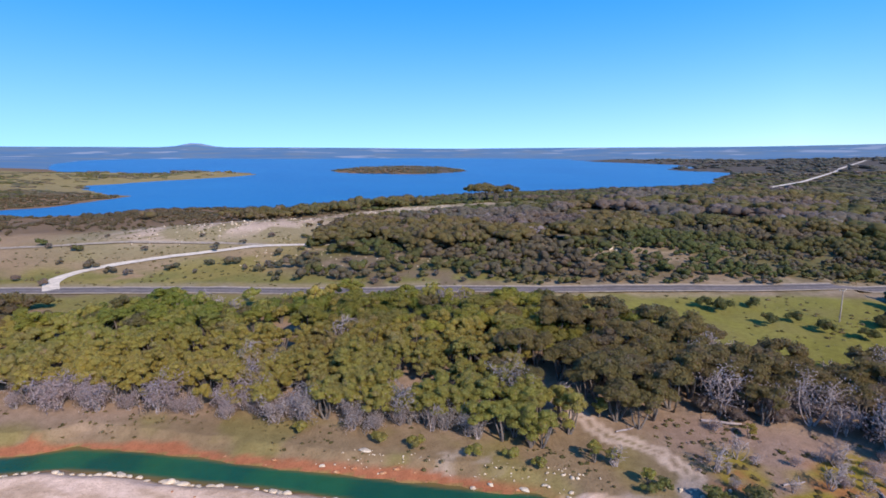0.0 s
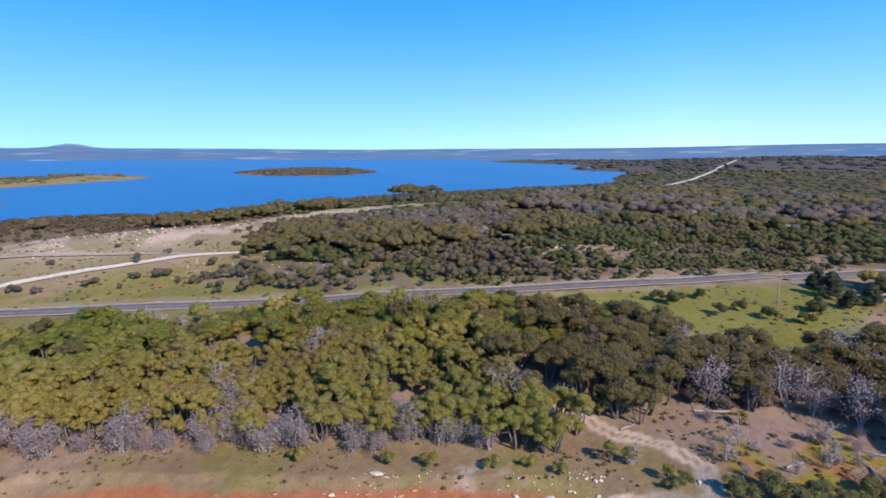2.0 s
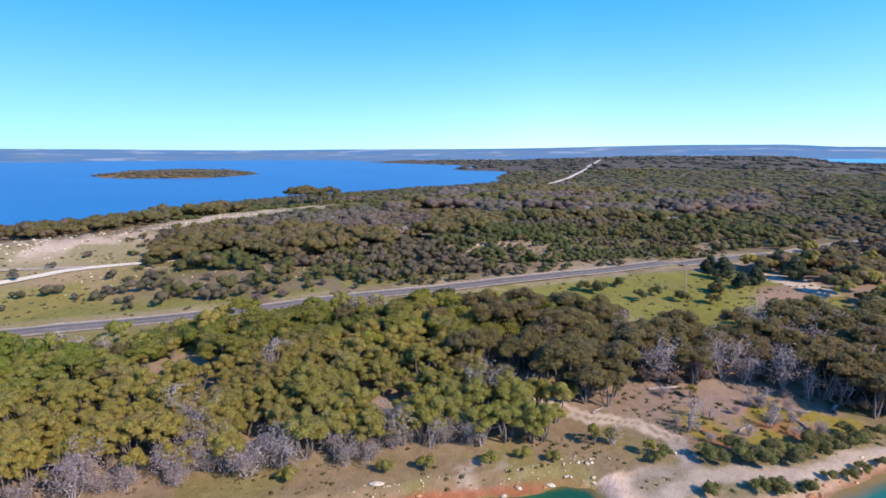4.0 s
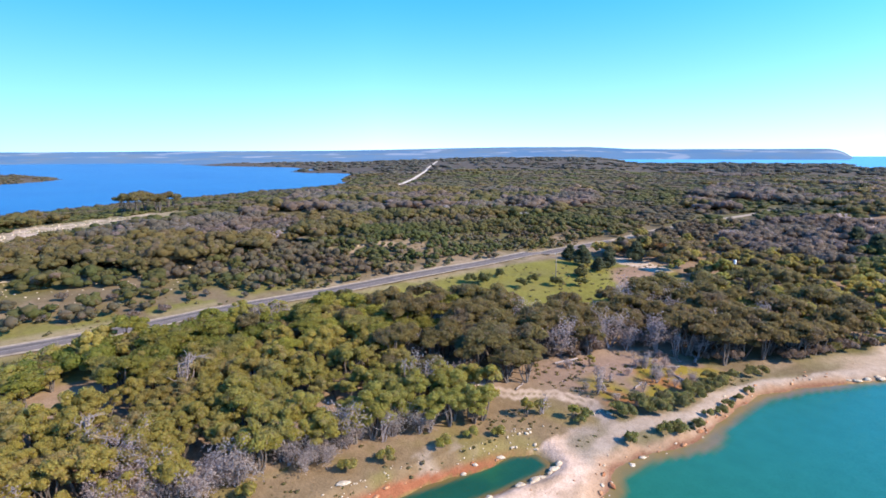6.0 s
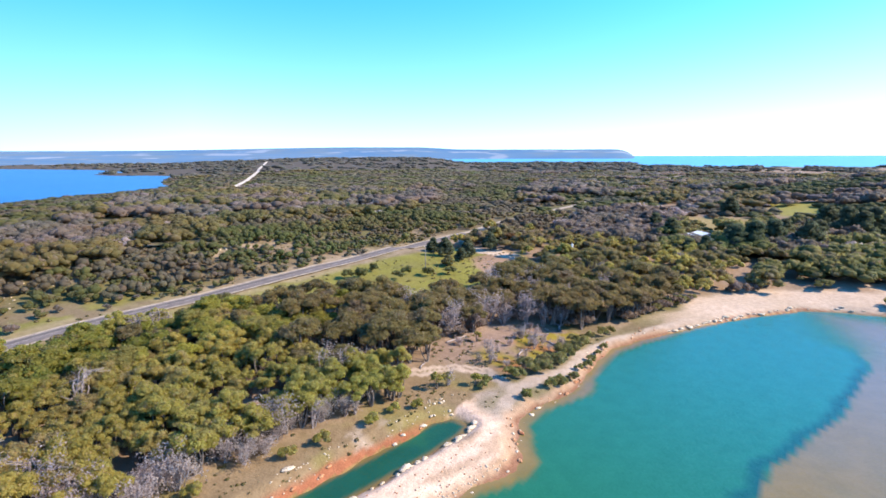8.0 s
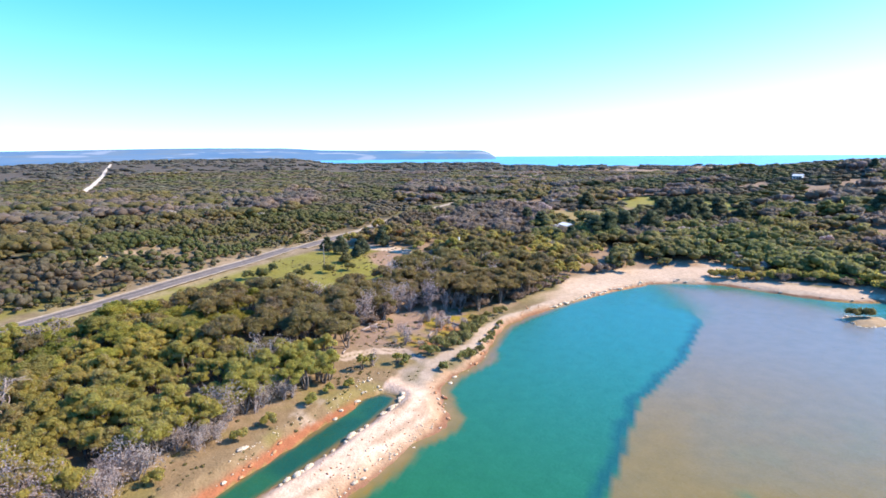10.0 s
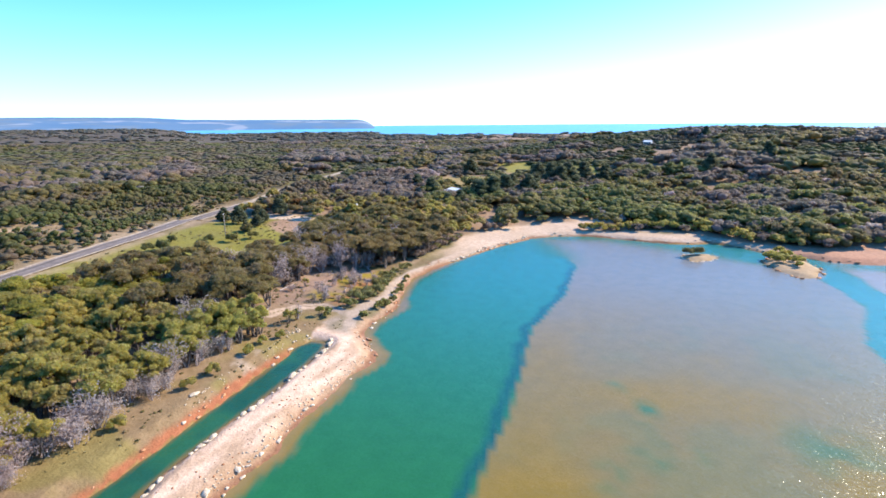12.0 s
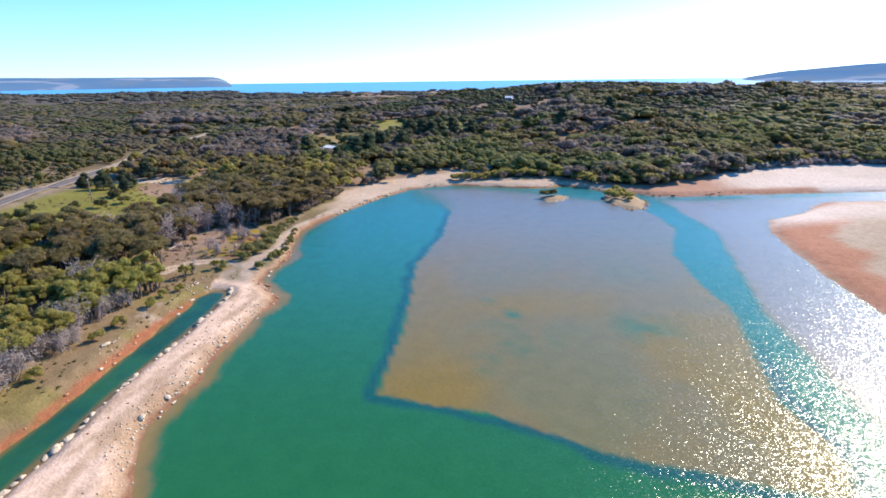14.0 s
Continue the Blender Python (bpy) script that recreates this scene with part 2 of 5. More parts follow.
def grain(tree, scale, detail=4.0, low=0.35, high=0.65, coords=None):
    """A noise by place in metres, stretched to 0..1."""
    n = node(tree, "ShaderNodeTexNoise", Scale=scale, Detail=detail)
    if coords is None:
        coords = tree.nodes.new("ShaderNodeNewGeometry").outputs["Position"]
    tree.links.new(coords, n.inputs["Vector"])
    r = tree.nodes.new("ShaderNodeMapRange")
    r.inputs["From Min"].default_value, r.inputs["From Max"].default_value = low, high
    tree.links.new(n.outputs["Fac"], r.inputs["Value"])
    return r.outputs[0]


def bump(tree, b, height_socket, strength, distance):
    n = node(tree, "ShaderNodeBump", Strength=strength, Distance=distance)
    tree.links.new(height_socket, n.inputs["Height"])
    tree.links.new(n.outputs[0], b.inputs["Normal"])


def ground_material():
    """Colour of the land cover comes with the mesh; grain, pebbles and tufts are added here."""
    m, t, b = shader("ground_cover", 0.95, 0.1)
    a = t.nodes.new("ShaderNodeAttribute")
    a.attribute_name = "cover"
    c = mix(t, grain(t, 0.9), a.outputs["Color"], mix(t, 0.35, a.outputs["Color"], (0.45, 0.42, 0.36), "MULTIPLY"))
    c = mix(t, grain(t, 5.0, 3.0, 0.52, 0.66), c, mix(t, 0.3, c, (0.3, 0.3, 0.26), "MULTIPLY"))
    c = mix(t, grain(t, 0.05, 4.0, 0.42, 0.62), c, mix(t, 0.3, c, (0.62, 0.6, 0.5), "MULTIPLY"))
    t.links.new(c, b.inputs["Base Color"])
    bump(t, b, grain(t, 3.0, 6.0), 0.35, 0.1)
    return m


def plain_material(name, colour, dark, scale=2.0, rough=0.85, relief=0.3, depth=0.03, specular=0.25):
    m, t, b = shader(name, rough, specular)
    c = mix(t, grain(t, scale), colour, dark)
    c = mix(t, grain(t, scale * 7, 3.0, 0.5, 0.7), c, mix(t, 0.4, c, dark, "MULTIPLY"))
    t.links.new(c, b.inputs["Base Color"])
    bump(t, b, grain(t, scale * 4, 5.0), relief, depth)
    return m


def leaf_material(name, colour, other, dry, share=0.12):
    """Foliage: shades from plant to plant and from clump to clump, a few dry."""
    m, t, b = shader(name, 0.6, 0.2)
    geo, info = t.nodes.new("ShaderNodeNewGeometry"), t.nodes.new("ShaderNodeObjectInfo")
    cell = node(t, "ShaderNodeTexVoronoi", Scale=0.3)
    t.links.new(geo.outputs["Position"], cell.inputs["Vector"])
    split = t.nodes.new("ShaderNodeSeparateColor")
    t.links.new(cell.outputs["Color"], split.inputs[0])
    c = mix(t, info.outputs["Random"], colour, other)
    c = mix(t, split.outputs[0], c, other)
    light = tuple(min(1.0, 1.2 * v) for v in colour)
    c = mix(t, grain(t, 0.05, 3.0, 0.4, 0.7), c, light)
    pick = t.nodes.new("ShaderNodeMapRange")
    pick.inputs["From Min"].default_value, pick.inputs["From Max"].default_value = 0.72, 0.95
    pick.inputs["To Max"].default_value = 0.55
    t.links.new(split.outputs[1], pick.inputs["Value"])
    c = mix(t, pick.outputs[0], c, dry)
    fresh = (colour[0] * 0.8, colour[1] * 1.0, colour[2] * 0.95)
    c = mix(t, grain(t, 0.021, 2.0, 0.42, 0.62), c, mix(t, 0.75, c, fresh))
    n = t.nodes.new("ShaderNodeMapRange")
    n.inputs["From Min"].default_value, n.inputs["From Max"].default_value = 1 - share, 1.0
    t.links.new(geo.outputs["Random Per Island"], n.inputs["Value"])
    c = mix(t, n.outputs[0], c, dry)
    v = t.nodes.new("ShaderNodeMapRange")
    v.inputs["To Min"].default_value, v.inputs["To Max"].default_value = 0.86, 1.12
    t.links.new(geo.outputs["Random Per Island"], v.inputs["Value"])
    s = t.nodes.new("ShaderNodeVectorMath")
    s.operation = "SCALE"
    t.links.new(c, s.inputs[0]), t.links.new(v.outputs[0], s.inputs["Scale"])
    t.links.new(s.outputs[0], b.inputs["Base Color"])
    bump(t, b, grain(t, 6.0, 4.0), 0.9, 0.22)
    through_leaf = t.nodes.new("ShaderNodeBsdfTranslucent")
    t.links.new(s.outputs[0], through_leaf.inputs["Color"])
    both = node(t, "ShaderNodeMixShader", Fac=0.57)
    t.links.new(b.outputs[0], both.inputs[1]), t.links.new(through_leaf.outputs[0], both.inputs[2])
    t.links.new(both.outputs[0], t.nodes["Material Output"].inputs[0])
    return m


def water_material(name, ripple, rough, level, gloss_share=1.0, colours=None, facets=0.0):
    """Cloudy water: its own colour comes with the mesh, or from two deep colours; a rippled surface mirrors the sky."""
    m = bpy.data.materials.new(name)
    m.use_nodes = True
    t = m.node_tree
    t.nodes.clear()
    out = t.nodes.new("ShaderNodeOutputMaterial")
    body = node(t, "ShaderNodeBsdfDiffuse")
    if colours:
        t.links.new(mix(t, grain(t, 0.006, 3.0), *colours), body.inputs["Color"])
    else:
        a = t.nodes.new("ShaderNodeAttribute")
        a.attribute_name = "cover"
        t.links.new(mix(t, grain(t, 0.35, 5.0), a.outputs["Color"], mix(t, 0.3, a.outputs["Color"], (0.6, 0.7, 0.7), "MULTIPLY")), body.inputs["Color"])
    gloss = node(t, "ShaderNodeBsdfGlossy", Roughness=rough, Color=(0.88, 0.95, 0.99, 1))
    geo = t.nodes.new("ShaderNodeNewGeometry")
    wave = node(t, "ShaderNodeTexNoise", Scale=ripple, Detail=4.0, Roughness=0.62)
    t.links.new(geo.outputs["Position"], wave.inputs["Vector"])
    b = node(t, "ShaderNodeBump", Strength=1.0, Distance=level)
    t.links.new(wave.outputs["Fac"], b.inputs["Height"])
    surface = b.outputs[0]
    if facets:
        stretch = t.nodes.new("ShaderNodeVectorMath")
        stretch.operation = "MULTIPLY"
        stretch.inputs[1].default_value = (5.4, 4.3, 1.0)
        t.links.new(geo.outputs["Position"], stretch.inputs[0])
        cells = []
        for scale in (1.0, 1.9):
            cell = node(t, "ShaderNodeTexVoronoi", Scale=scale)
            t.links.new(stretch.outputs[0], cell.inputs["Vector"])
            cells.append(cell.outputs["Color"])
        tilt = t.nodes.new("ShaderNodeVectorMath")
        tilt.operation = "MULTIPLY_ADD"
        tilt.inputs[1].default_value, tilt.inputs[2].default_value = (facets, facets, 0), (-facets / 2, -facets / 2, 0)
        t.links.new(mix(t, 0.5, *cells), tilt.inputs[0])
        both_tilts = t.nodes.new("ShaderNodeVectorMath")
        both_tilts.operation = "ADD"
        t.links.new(b.outputs[0], both_tilts.inputs[0]), t.links.new(tilt.outputs[0], both_tilts.inputs[1])
        unit = t.nodes.new("ShaderNodeVectorMath")
        unit.operation = "NORMALIZE"
        t.links.new(both_tilts.outputs[0], unit.inputs[0])
        surface = unit.outputs[0]
    t.links.new(surface, gloss.inputs["Normal"])
    fresnel = node(t, "ShaderNodeFresnel", IOR=1.33)
    t.links.new(b.outputs[0], fresnel.inputs["Normal"])
    share = t.nodes.new("ShaderNodeMath")
    share.operation = "MULTIPLY"
    share.inputs[1].default_value = gloss_share
    t.links.new(fresnel.outputs[0], share.inputs[0])
    both = t.nodes.new("ShaderNodeMixShader")
    t.links.new(share.outputs[0], both.inputs[0])
    t.links.new(body.outputs[0], both.inputs[1]), t.links.new(gloss.outputs[0], both.inputs[2])
    t.links.new(both.outputs[0], out.inputs[0])
    return m


GROUND = ground_material()
BARK = plain_material("grey_bark", (0.17, 0.14, 0.12), (0.1, 0.08, 0.07), 3.0)
DEADWOOD = plain_material("bleached_wood", (0.36, 0.3, 0.29), (0.22, 0.18, 0.175), 3.0)
ASPHALT = plain_material("worn_asphalt", (0.175, 0.142, 0.13), (0.13, 0.106, 0.098), 0.5, 0.9, 0.2, 0.02)
ROAD_PAINT = plain_material("faded_road_paint", (0.36, 0.32, 0.3), (0.24, 0.21, 0.195), 1.5, 0.8, 0.05, 0.005)
WHEEL_PATH = plain_material("polished_asphalt", (0.12, 0.1, 0.094), (0.09, 0.076, 0.072), 0.5, 0.85, 0.15, 0.02)
GRAVEL = plain_material("pale_gravel", (0.64, 0.54, 0.44), (0.48, 0.4, 0.32), 0.7, 0.95, 0.4, 0.05)
DIRT = plain_material("brown_dirt", (0.4, 0.32, 0.24), (0.26, 0.2, 0.15), 0.7, 0.95, 0.4, 0.05)
STONE = plain_material("limestone", (0.6, 0.49, 0.37), (0.42, 0.33, 0.24), 1.5, 0.9, 0.6, 0.08)
RUST_STONE = plain_material("rust_stained_stone", (0.5, 0.28, 0.15), (0.3, 0.11, 0.05), 1.5, 0.9, 0.6, 0.08)
OLIVE = leaf_material("olive_leaves", (0.5, 0.405, 0.11), (0.42, 0.34, 0.1), (0.46, 0.34, 0.2))
UMBRELLA = leaf_material("yellow_green_leaves", (0.38, 0.345, 0.07), (0.31, 0.275, 0.065), (0.33, 0.27, 0.13))
DARK = leaf_material("dark_leaves", (0.28, 0.216, 0.085), (0.265, 0.2, 0.088), (0.3, 0.22, 0.17), 0.16)
BRIGHT = leaf_material("bright_green_leaves", (0.27, 0.285, 0.06), (0.23, 0.235, 0.055), (0.27, 0.23, 0.09))
GREEN = leaf_material("green_leaves", (0.205, 0.192, 0.07), (0.19, 0.168, 0.07), (0.245, 0.185, 0.1))
PINE = leaf_material("pine_needles", (0.13, 0.15, 0.085), (0.14, 0.15, 0.08), (0.15, 0.13, 0.075))
GREY = leaf_material("dead_twigs", (0.55, 0.43, 0.41), (0.46, 0.36, 0.345), (0.6, 0.485, 0.46))
SCRUB = leaf_material("scrub_leaves", (0.305, 0.226, 0.175), (0.26, 0.195, 0.155), (0.35, 0.27, 0.26), 0.2)
HEATH = leaf_material("heath_leaves", (0.24, 0.195, 0.12), (0.23, 0.175, 0.12), (0.26, 0.195, 0.15), 0.16)
RUST = leaf_material("rust_leaves", (0.34, 0.15, 0.06), (0.28, 0.16, 0.07), (0.3, 0.2, 0.1))
SHORE = leaf_material("shore_leaves", (0.3, 0.268, 0.09), (0.265, 0.23, 0.09), (0.32, 0.25, 0.16))
MARSH = leaf_material("marsh_leaves", (0.23, 0.165, 0.095), (0.19, 0.145, 0.075), (0.22, 0.165, 0.11), 0.16)
# leaves past 1000 m, greyed in their colour to imitate haze
HAZED_LEAVES = leaf_material("hazed_far_leaves", (0.19, 0.165, 0.13), (0.17, 0.15, 0.125), (0.16, 0.14, 0.12), 0.16)
STRAW = leaf_material("grass_tufts", (0.24, 0.19, 0.085), (0.18, 0.165, 0.055), (0.36, 0.28, 0.18), 0.2)
LAGOON_WATER = water_material("cloudy_lagoon_water", 1.2, 0.19, 0.07, 0.85, facets=0.4)
LAKE_WATER = water_material("blue_lake_water", 0.5, 0.35, 0.25, 0.35, ((0.003, 0.108, 0.275), (0.006, 0.135, 0.31)))
SEA_WATER = water_material("sea_water", 0.2, 0.4, 0.4, 0.35, ((0.03, 0.27, 0.55), (0.05, 0.32, 0.6)))


# ---------------------------------------------------------------- mesh helpers
def tri_mesh(name, verts, faces, material=None):
    verts, faces = np.ascontiguousarray(verts, np.float32), np.ascontiguousarray(faces, np.int32)
    me = bpy.data.meshes.new(name)
    me.vertices.add(len(verts)), me.loops.add(faces.size), me.polygons.add(len(faces))
    me.vertices.foreach_set("co", verts.ravel())
    me.loops.foreach_set("vertex_index", faces.ravel())
    k = faces.shape[1]
    me.polygons.foreach_set("loop_start", np.arange(0, faces.size, k, dtype=np.int32))
    me.update(calc_edges=True)
    if material:
        me.materials.append(material)
    return me


def join(pieces):
    verts, faces, n = [], [], 0
    for v, f in pieces:
        verts.append(v), faces.append(np.asarray(f) + n)
        n += len(v)
    return np.concatenate(verts), np.concatenate(faces)


def spacing(lo, hi, core, step, growth):
    """Coordinates that are close in the stretches of core and wider outwards."""
    out = [core[0][0]]
    for a, b, s in core:
        out += list(np.linspace(a, b, int(round((b - a) / s)) + 1)[1:])
    s = core[-1][2]
    while out[-1] < hi:
        s *= growth
        out.append(out[-1] + s)
    s, low = core[0][2], [core[0][0]]
    while low[-1] > lo:
        s *= growth
        low.append(low[-1] - s)
    return np.array(low[:0:-1] + out)


def blend(colour, other, weight):
    return colour + (np.array(other) - colour) * np.clip(weight, 0, 1)[..., None]


def cover(x, y, z):
    """Colour of soil, sand, grass, rock or bed at a place."""
    n1, n2, n3 = noise2(x, y, 6, 41), noise2(x, y, 22, 42), noise2(x, y, 1.6, 43)
    wx, wy = wobble(x, y, 4.0, 1.2, 44)
    dl, dp, dk = signed(wx, wy, LAGOON), signed(wx, wy, POND), signed(*wobble(x, y, 30, 6, 45), LAKE)
    c = np.zeros(x.shape + (3,)) + np.array((0.17, 0.135, 0.085))
    c = blend(c, (0.13, 0.12, 0.05), smooth(n2, 0.4, 0.6))
    c = blend(c, (0.27, 0.21, 0.15), smooth(n1, 0.58, 0.7) * 0.8)
    # heath and woods to the far, darker and greyer with distance
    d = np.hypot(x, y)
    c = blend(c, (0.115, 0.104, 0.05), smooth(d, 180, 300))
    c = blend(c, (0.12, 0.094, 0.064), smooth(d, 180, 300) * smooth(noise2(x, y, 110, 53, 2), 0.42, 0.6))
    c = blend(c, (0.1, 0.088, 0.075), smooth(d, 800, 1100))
    # open grass by the road and to the west
    c = blend(c, (0.2, 0.2, 0.036), smooth(signed(wx, wy, FIELD), 3, -1) * (0.75 + 0.5 * (n1 - 0.5)))
    west = smooth(x, -38, -60) * smooth(y, 132, 137) * smooth(y, 235, 205)
    c = blend(c, (0.3, 0.215, 0.13), west)
    c = blend(c, (0.235, 0.2, 0.065), west * smooth(n2 + 0.25 * smooth(y, 165, 135), 0.5, 0.65))
    c = blend(c, (0.17, 0.165, 0.05), smooth(y, 156, 138) * smooth(y, 131, 135) * smooth(x, 35, 5) * smooth(n1, 0.35, 0.55))
    verge = smooth(dist_line(x, y, ROAD), 8, 5)
    c = blend(c, (0.32, 0.255, 0.18), verge * 0.6 * smooth(n1, 0.3, 0.55))
    dune = dist_line(wx, wy, DUNE)
    c = blend(c, (0.27, 0.23, 0.13), smooth(dune, 55, 25))
    c = blend(c, (0.5, 0.4, 0.32), smooth(dune, 30, 8) * smooth(noise2(x, y, 7, 46), 0.42, 0.6))
    knoll = np.exp(-((x - 55) / 70) ** 2 - ((y - 165) / 18) ** 2)
    c = blend(c, (0.33, 0.26, 0.18), 0.8 * smooth(knoll * noise2(x, y, 6, 47), 0.52, 0.66))
    marsh = smooth(dk, 190, 120) * smooth(x, -20, -80) * smooth(y, 190, 215)
    c = blend(c, (0.19, 0.13, 0.075), marsh)
    spit = smooth(x, -225, -250) * smooth(y, 420, 560) * smooth(y, 1000, 900)
    c = blend(c, (0.26, 0.215, 0.095), spit)
    # the wood by the lagoon: bare brown ground, grass strip, red clay
    wood = smooth(dl, 12, 18) * smooth(y, 128, 116) * smooth(signed(wx, wy, FIELD), 0, 3)
    c = blend(c, (0.27, 0.2, 0.15), wood * 0.9)
    for k, meadow in enumerate(MEADOWS):
        c = blend(c, (0.23, 0.22, 0.06) if k else (0.27, 0.215, 0.1), smooth(signed(x, y, meadow), 4, -2))
    c = blend(c, (0.29, 0.2, 0.14), smooth(signed(wx, wy, [(86, 90), (96, 84), (110, 92), (112, 104), (104, 106), (92, 98)]), 1, -2))
    c = blend(c, (0.52, 0.43, 0.35), smooth(signed(wx, wy, [(111, 117), (119, 113), (120, 103), (115, 92), (109, 93), (110, 104)]), 1, -1))
    strip = smooth(dl, 2, 6) * smooth(dl, 26, 20) * smooth(x, 30, 20)
    c = blend(c, (0.205, 0.15, 0.088), strip)
    c = blend(c, (0.19, 0.165, 0.06), strip * smooth(n1, 0.5, 0.7) * 0.75)
    stony = np.exp(-((x - 2) / 13) ** 2 - ((y - 62) / 4) ** 2)
    c = blend(c, (0.33, 0.27, 0.21), 0.8 * smooth(stony * n3, 0.4, 0.55))
    c = blend(c, (0.4, 0.32, 0.26), smooth(np.minimum(np.minimum(np.hypot(x + 1, y - 99), np.hypot(x + 20, y - 102) - 2), np.hypot(x + 8, y - 99) - 1), 4, 1))
    c = blend(c, (0.19, 0.17, 0.055), 0.85 * smooth(y, 101, 106) * smooth(y, 130, 126) * smooth(x, 40, 25) * smooth(n1, 0.34, 0.5))
    glade = smooth(signed(wx, wy, CLEARING), 1, -2)
    c = blend(c, (0.25, 0.18, 0.14), glade)
    c = blend(c, (0.235, 0.19, 0.035), glade * smooth(y, 67, 62) * smooth(n1, 0.42, 0.6))
    c = blend(c, (0.28, 0.14, 0.06), glade * smooth(y, 64, 59) * smooth(noise2(x, y, 5, 48), 0.55, 0.66))
    red = smooth(dp, 1.7, 0.5) * smooth(x, 16, 6) * smooth(y, 55, 58 + 0.0 * x)
    north = y > 59.5 - 0.105 * (x + 10)
    c = blend(c, (0.29, 0.115, 0.06), np.where(north, red * (1.1 + 1.2 * (n3 - 0.5)) * smooth(x, 12, -12) + 0.75 * red * smooth(dp, 2.0, 0.4), 0))
    # white causeway and beach
    bar = np.where(north, 0, smooth(dp, 0.2, 1.2)) * smooth(dl, 14, 11) * smooth(x, 24, 16)
    c = blend(c, (0.6, 0.455, 0.36), bar)
    c = blend(c, (0.4, 0.29, 0.2), bar * smooth(noise2(x * 0.35 + y * 0.9, y * 0.35 - x * 0.1, 1.3, 52), 0.5, 0.68) * 0.8)
    c = blend(c, (0.36, 0.25, 0.16), bar * smooth(dl, 3.4, 1.5) * (0.6 + 0.8 * (n3 - 0.3)))
    rut = dist_line(wx, wy, TRACK_WOOD)
    c = blend(c, (0.46, 0.37, 0.3), smooth(np.abs(rut - 0.8), 0.7, 0.35) * smooth(y, 86, 80))
    c = blend(c, (0.29, 0.25, 0.225), smooth(rut, 2.0, 0.9) * smooth(y, 62, 57))
    c = blend(c, (0.32, 0.272, 0.245), smooth(np.hypot(x - 21, (y - 51.5) * 1.1) + 3 * (n3 - 0.5), 6.5, 3))
    c = blend(c, (0.34, 0.2, 0.1), np.where(north, 0, smooth(dp, 1.1, 0.2)) * smooth(x, 16, 10))
    shore = smooth(dl, 9, 5) * smooth(x, 14, 20) * smooth(x, 72, 62)
    beach = smooth(dl, 11 + 6 * smooth(x, 88, 100) * smooth(y, 0, 12), 7 + 6 * smooth(x, 88, 100) * smooth(y, 0, 12)) * smooth(x, 68, 92) * smooth(y, -70, -50)
    c = blend(c, (0.2, 0.17, 0.1), shore * 0.8)
    c = blend(c, (0.37, 0.31, 0.26), smooth(dist_line(wx, wy, TRACK_SHORE), 1.7, 0.9) * smooth(x, 14, 22))
    c = blend(c, (0.36, 0.26, 0.19), smooth(dl, 2.8, 1.4) * smooth(x, 8, 14) * smooth(x, 80, 70))
    c = blend(c, (0.3, 0.16, 0.1), smooth(dl, 1.8, 0.6) * smooth(x, 38, 48) * smooth(x, 74, 66))
    c = blend(c, (0.47, 0.375, 0.295), np.maximum(beach, smooth(dl, 30, 20) * smooth(x, 112, 118) * smooth(y, 22, 10) * smooth(y, -26, -12) * smooth(n2, 0.35, 0.5)))
    c = blend(c, (0.37, 0.24, 0.145), smooth(dl, 2.4, 0.6) * (0.5 + 0.7 * (n1 - 0.4)) * (0.35 + 0.65 * smooth(x, 80, 68)) * smooth(y, -70, -50))
    c = blend(c, (0.25, 0.13, 0.08), smooth(dl, 0.9, 0.2) * smooth(y, -70, -50))
    flats = smooth(y, -56, -62) * smooth(x - np.interp(y, EAST_Y, EAST_X), 3, -1) * smooth(x, 30, 60)
    c = blend(c, (0.6, 0.52, 0.46), flats)
    c = blend(c, (0.38, 0.23, 0.165), flats * smooth(y, -108, -90))
    c = blend(c, (0.4, 0.22, 0.15), flats * smooth(dl, 6, 1.5) * smooth(n2, 0.4, 0.55))
    spur = smooth(y, -56, -62) * smooth(x, 64, 52) * smooth(dl, 0, 1)
    c = blend(c, (0.4, 0.2, 0.13), spur)
    c = blend(c, (0.42, 0.34, 0.26), spur * smooth(dl + 14 * (noise2(x, y, 12, 49) - 0.5), 9, 14))
    c = blend(c, (0.6, 0.52, 0.46), spur * smooth(x, 33, 45))
    for islet in (ISLET_A, ISLET_B):
        c = blend(c, (0.36, 0.28, 0.19), smooth(signed(x, y, islet), 1.5, 0))
    # beds
    deep = blend(np.zeros(x.shape + (3,)) + np.array((0.36, 0.23, 0.07)), (0.0, 0.135, 0.1), smooth(-z, 0.45, 1.7))
    deep = blend(deep, (0.25, 0.2, 0.13), smooth(n2, 0.45, 0.62) * smooth(-z, 0.7, 0.3))
    deep = blend(deep, (0.0, 0.16, 0.18), smooth(x, 20, 75) * smooth(-z, 0.9, 1.8))
    deep = blend(deep, (0.0, 0.075, 0.085), smooth(np.abs(signed(wx, wy, SHOAL) - 1.2), 1.5, 0.3) * smooth(-z, 0.6, 1.2) * 0.8)
    deep = blend(deep, (0.45, 0.33, 0.27), smooth(signed(wx, wy, FLATS), 2, -3) * smooth(-z, 0.5, 0.25))
    c = np.where(((z < -0.02) & (dl < 1) & (y < 70))[..., None], deep, c)
    pondbed = blend(np.zeros(x.shape + (3,)) + np.array((0.2, 0.16, 0.06)), (0.0, 0.085, 0.06), smooth(-z, 0.2, 0.9))
    c = np.where(((z < 0.0) & (dp < 1))[..., None], pondbed, c)
    return np.clip(c * np.array((1.07, 0.99, 0.96)), 0, 1)


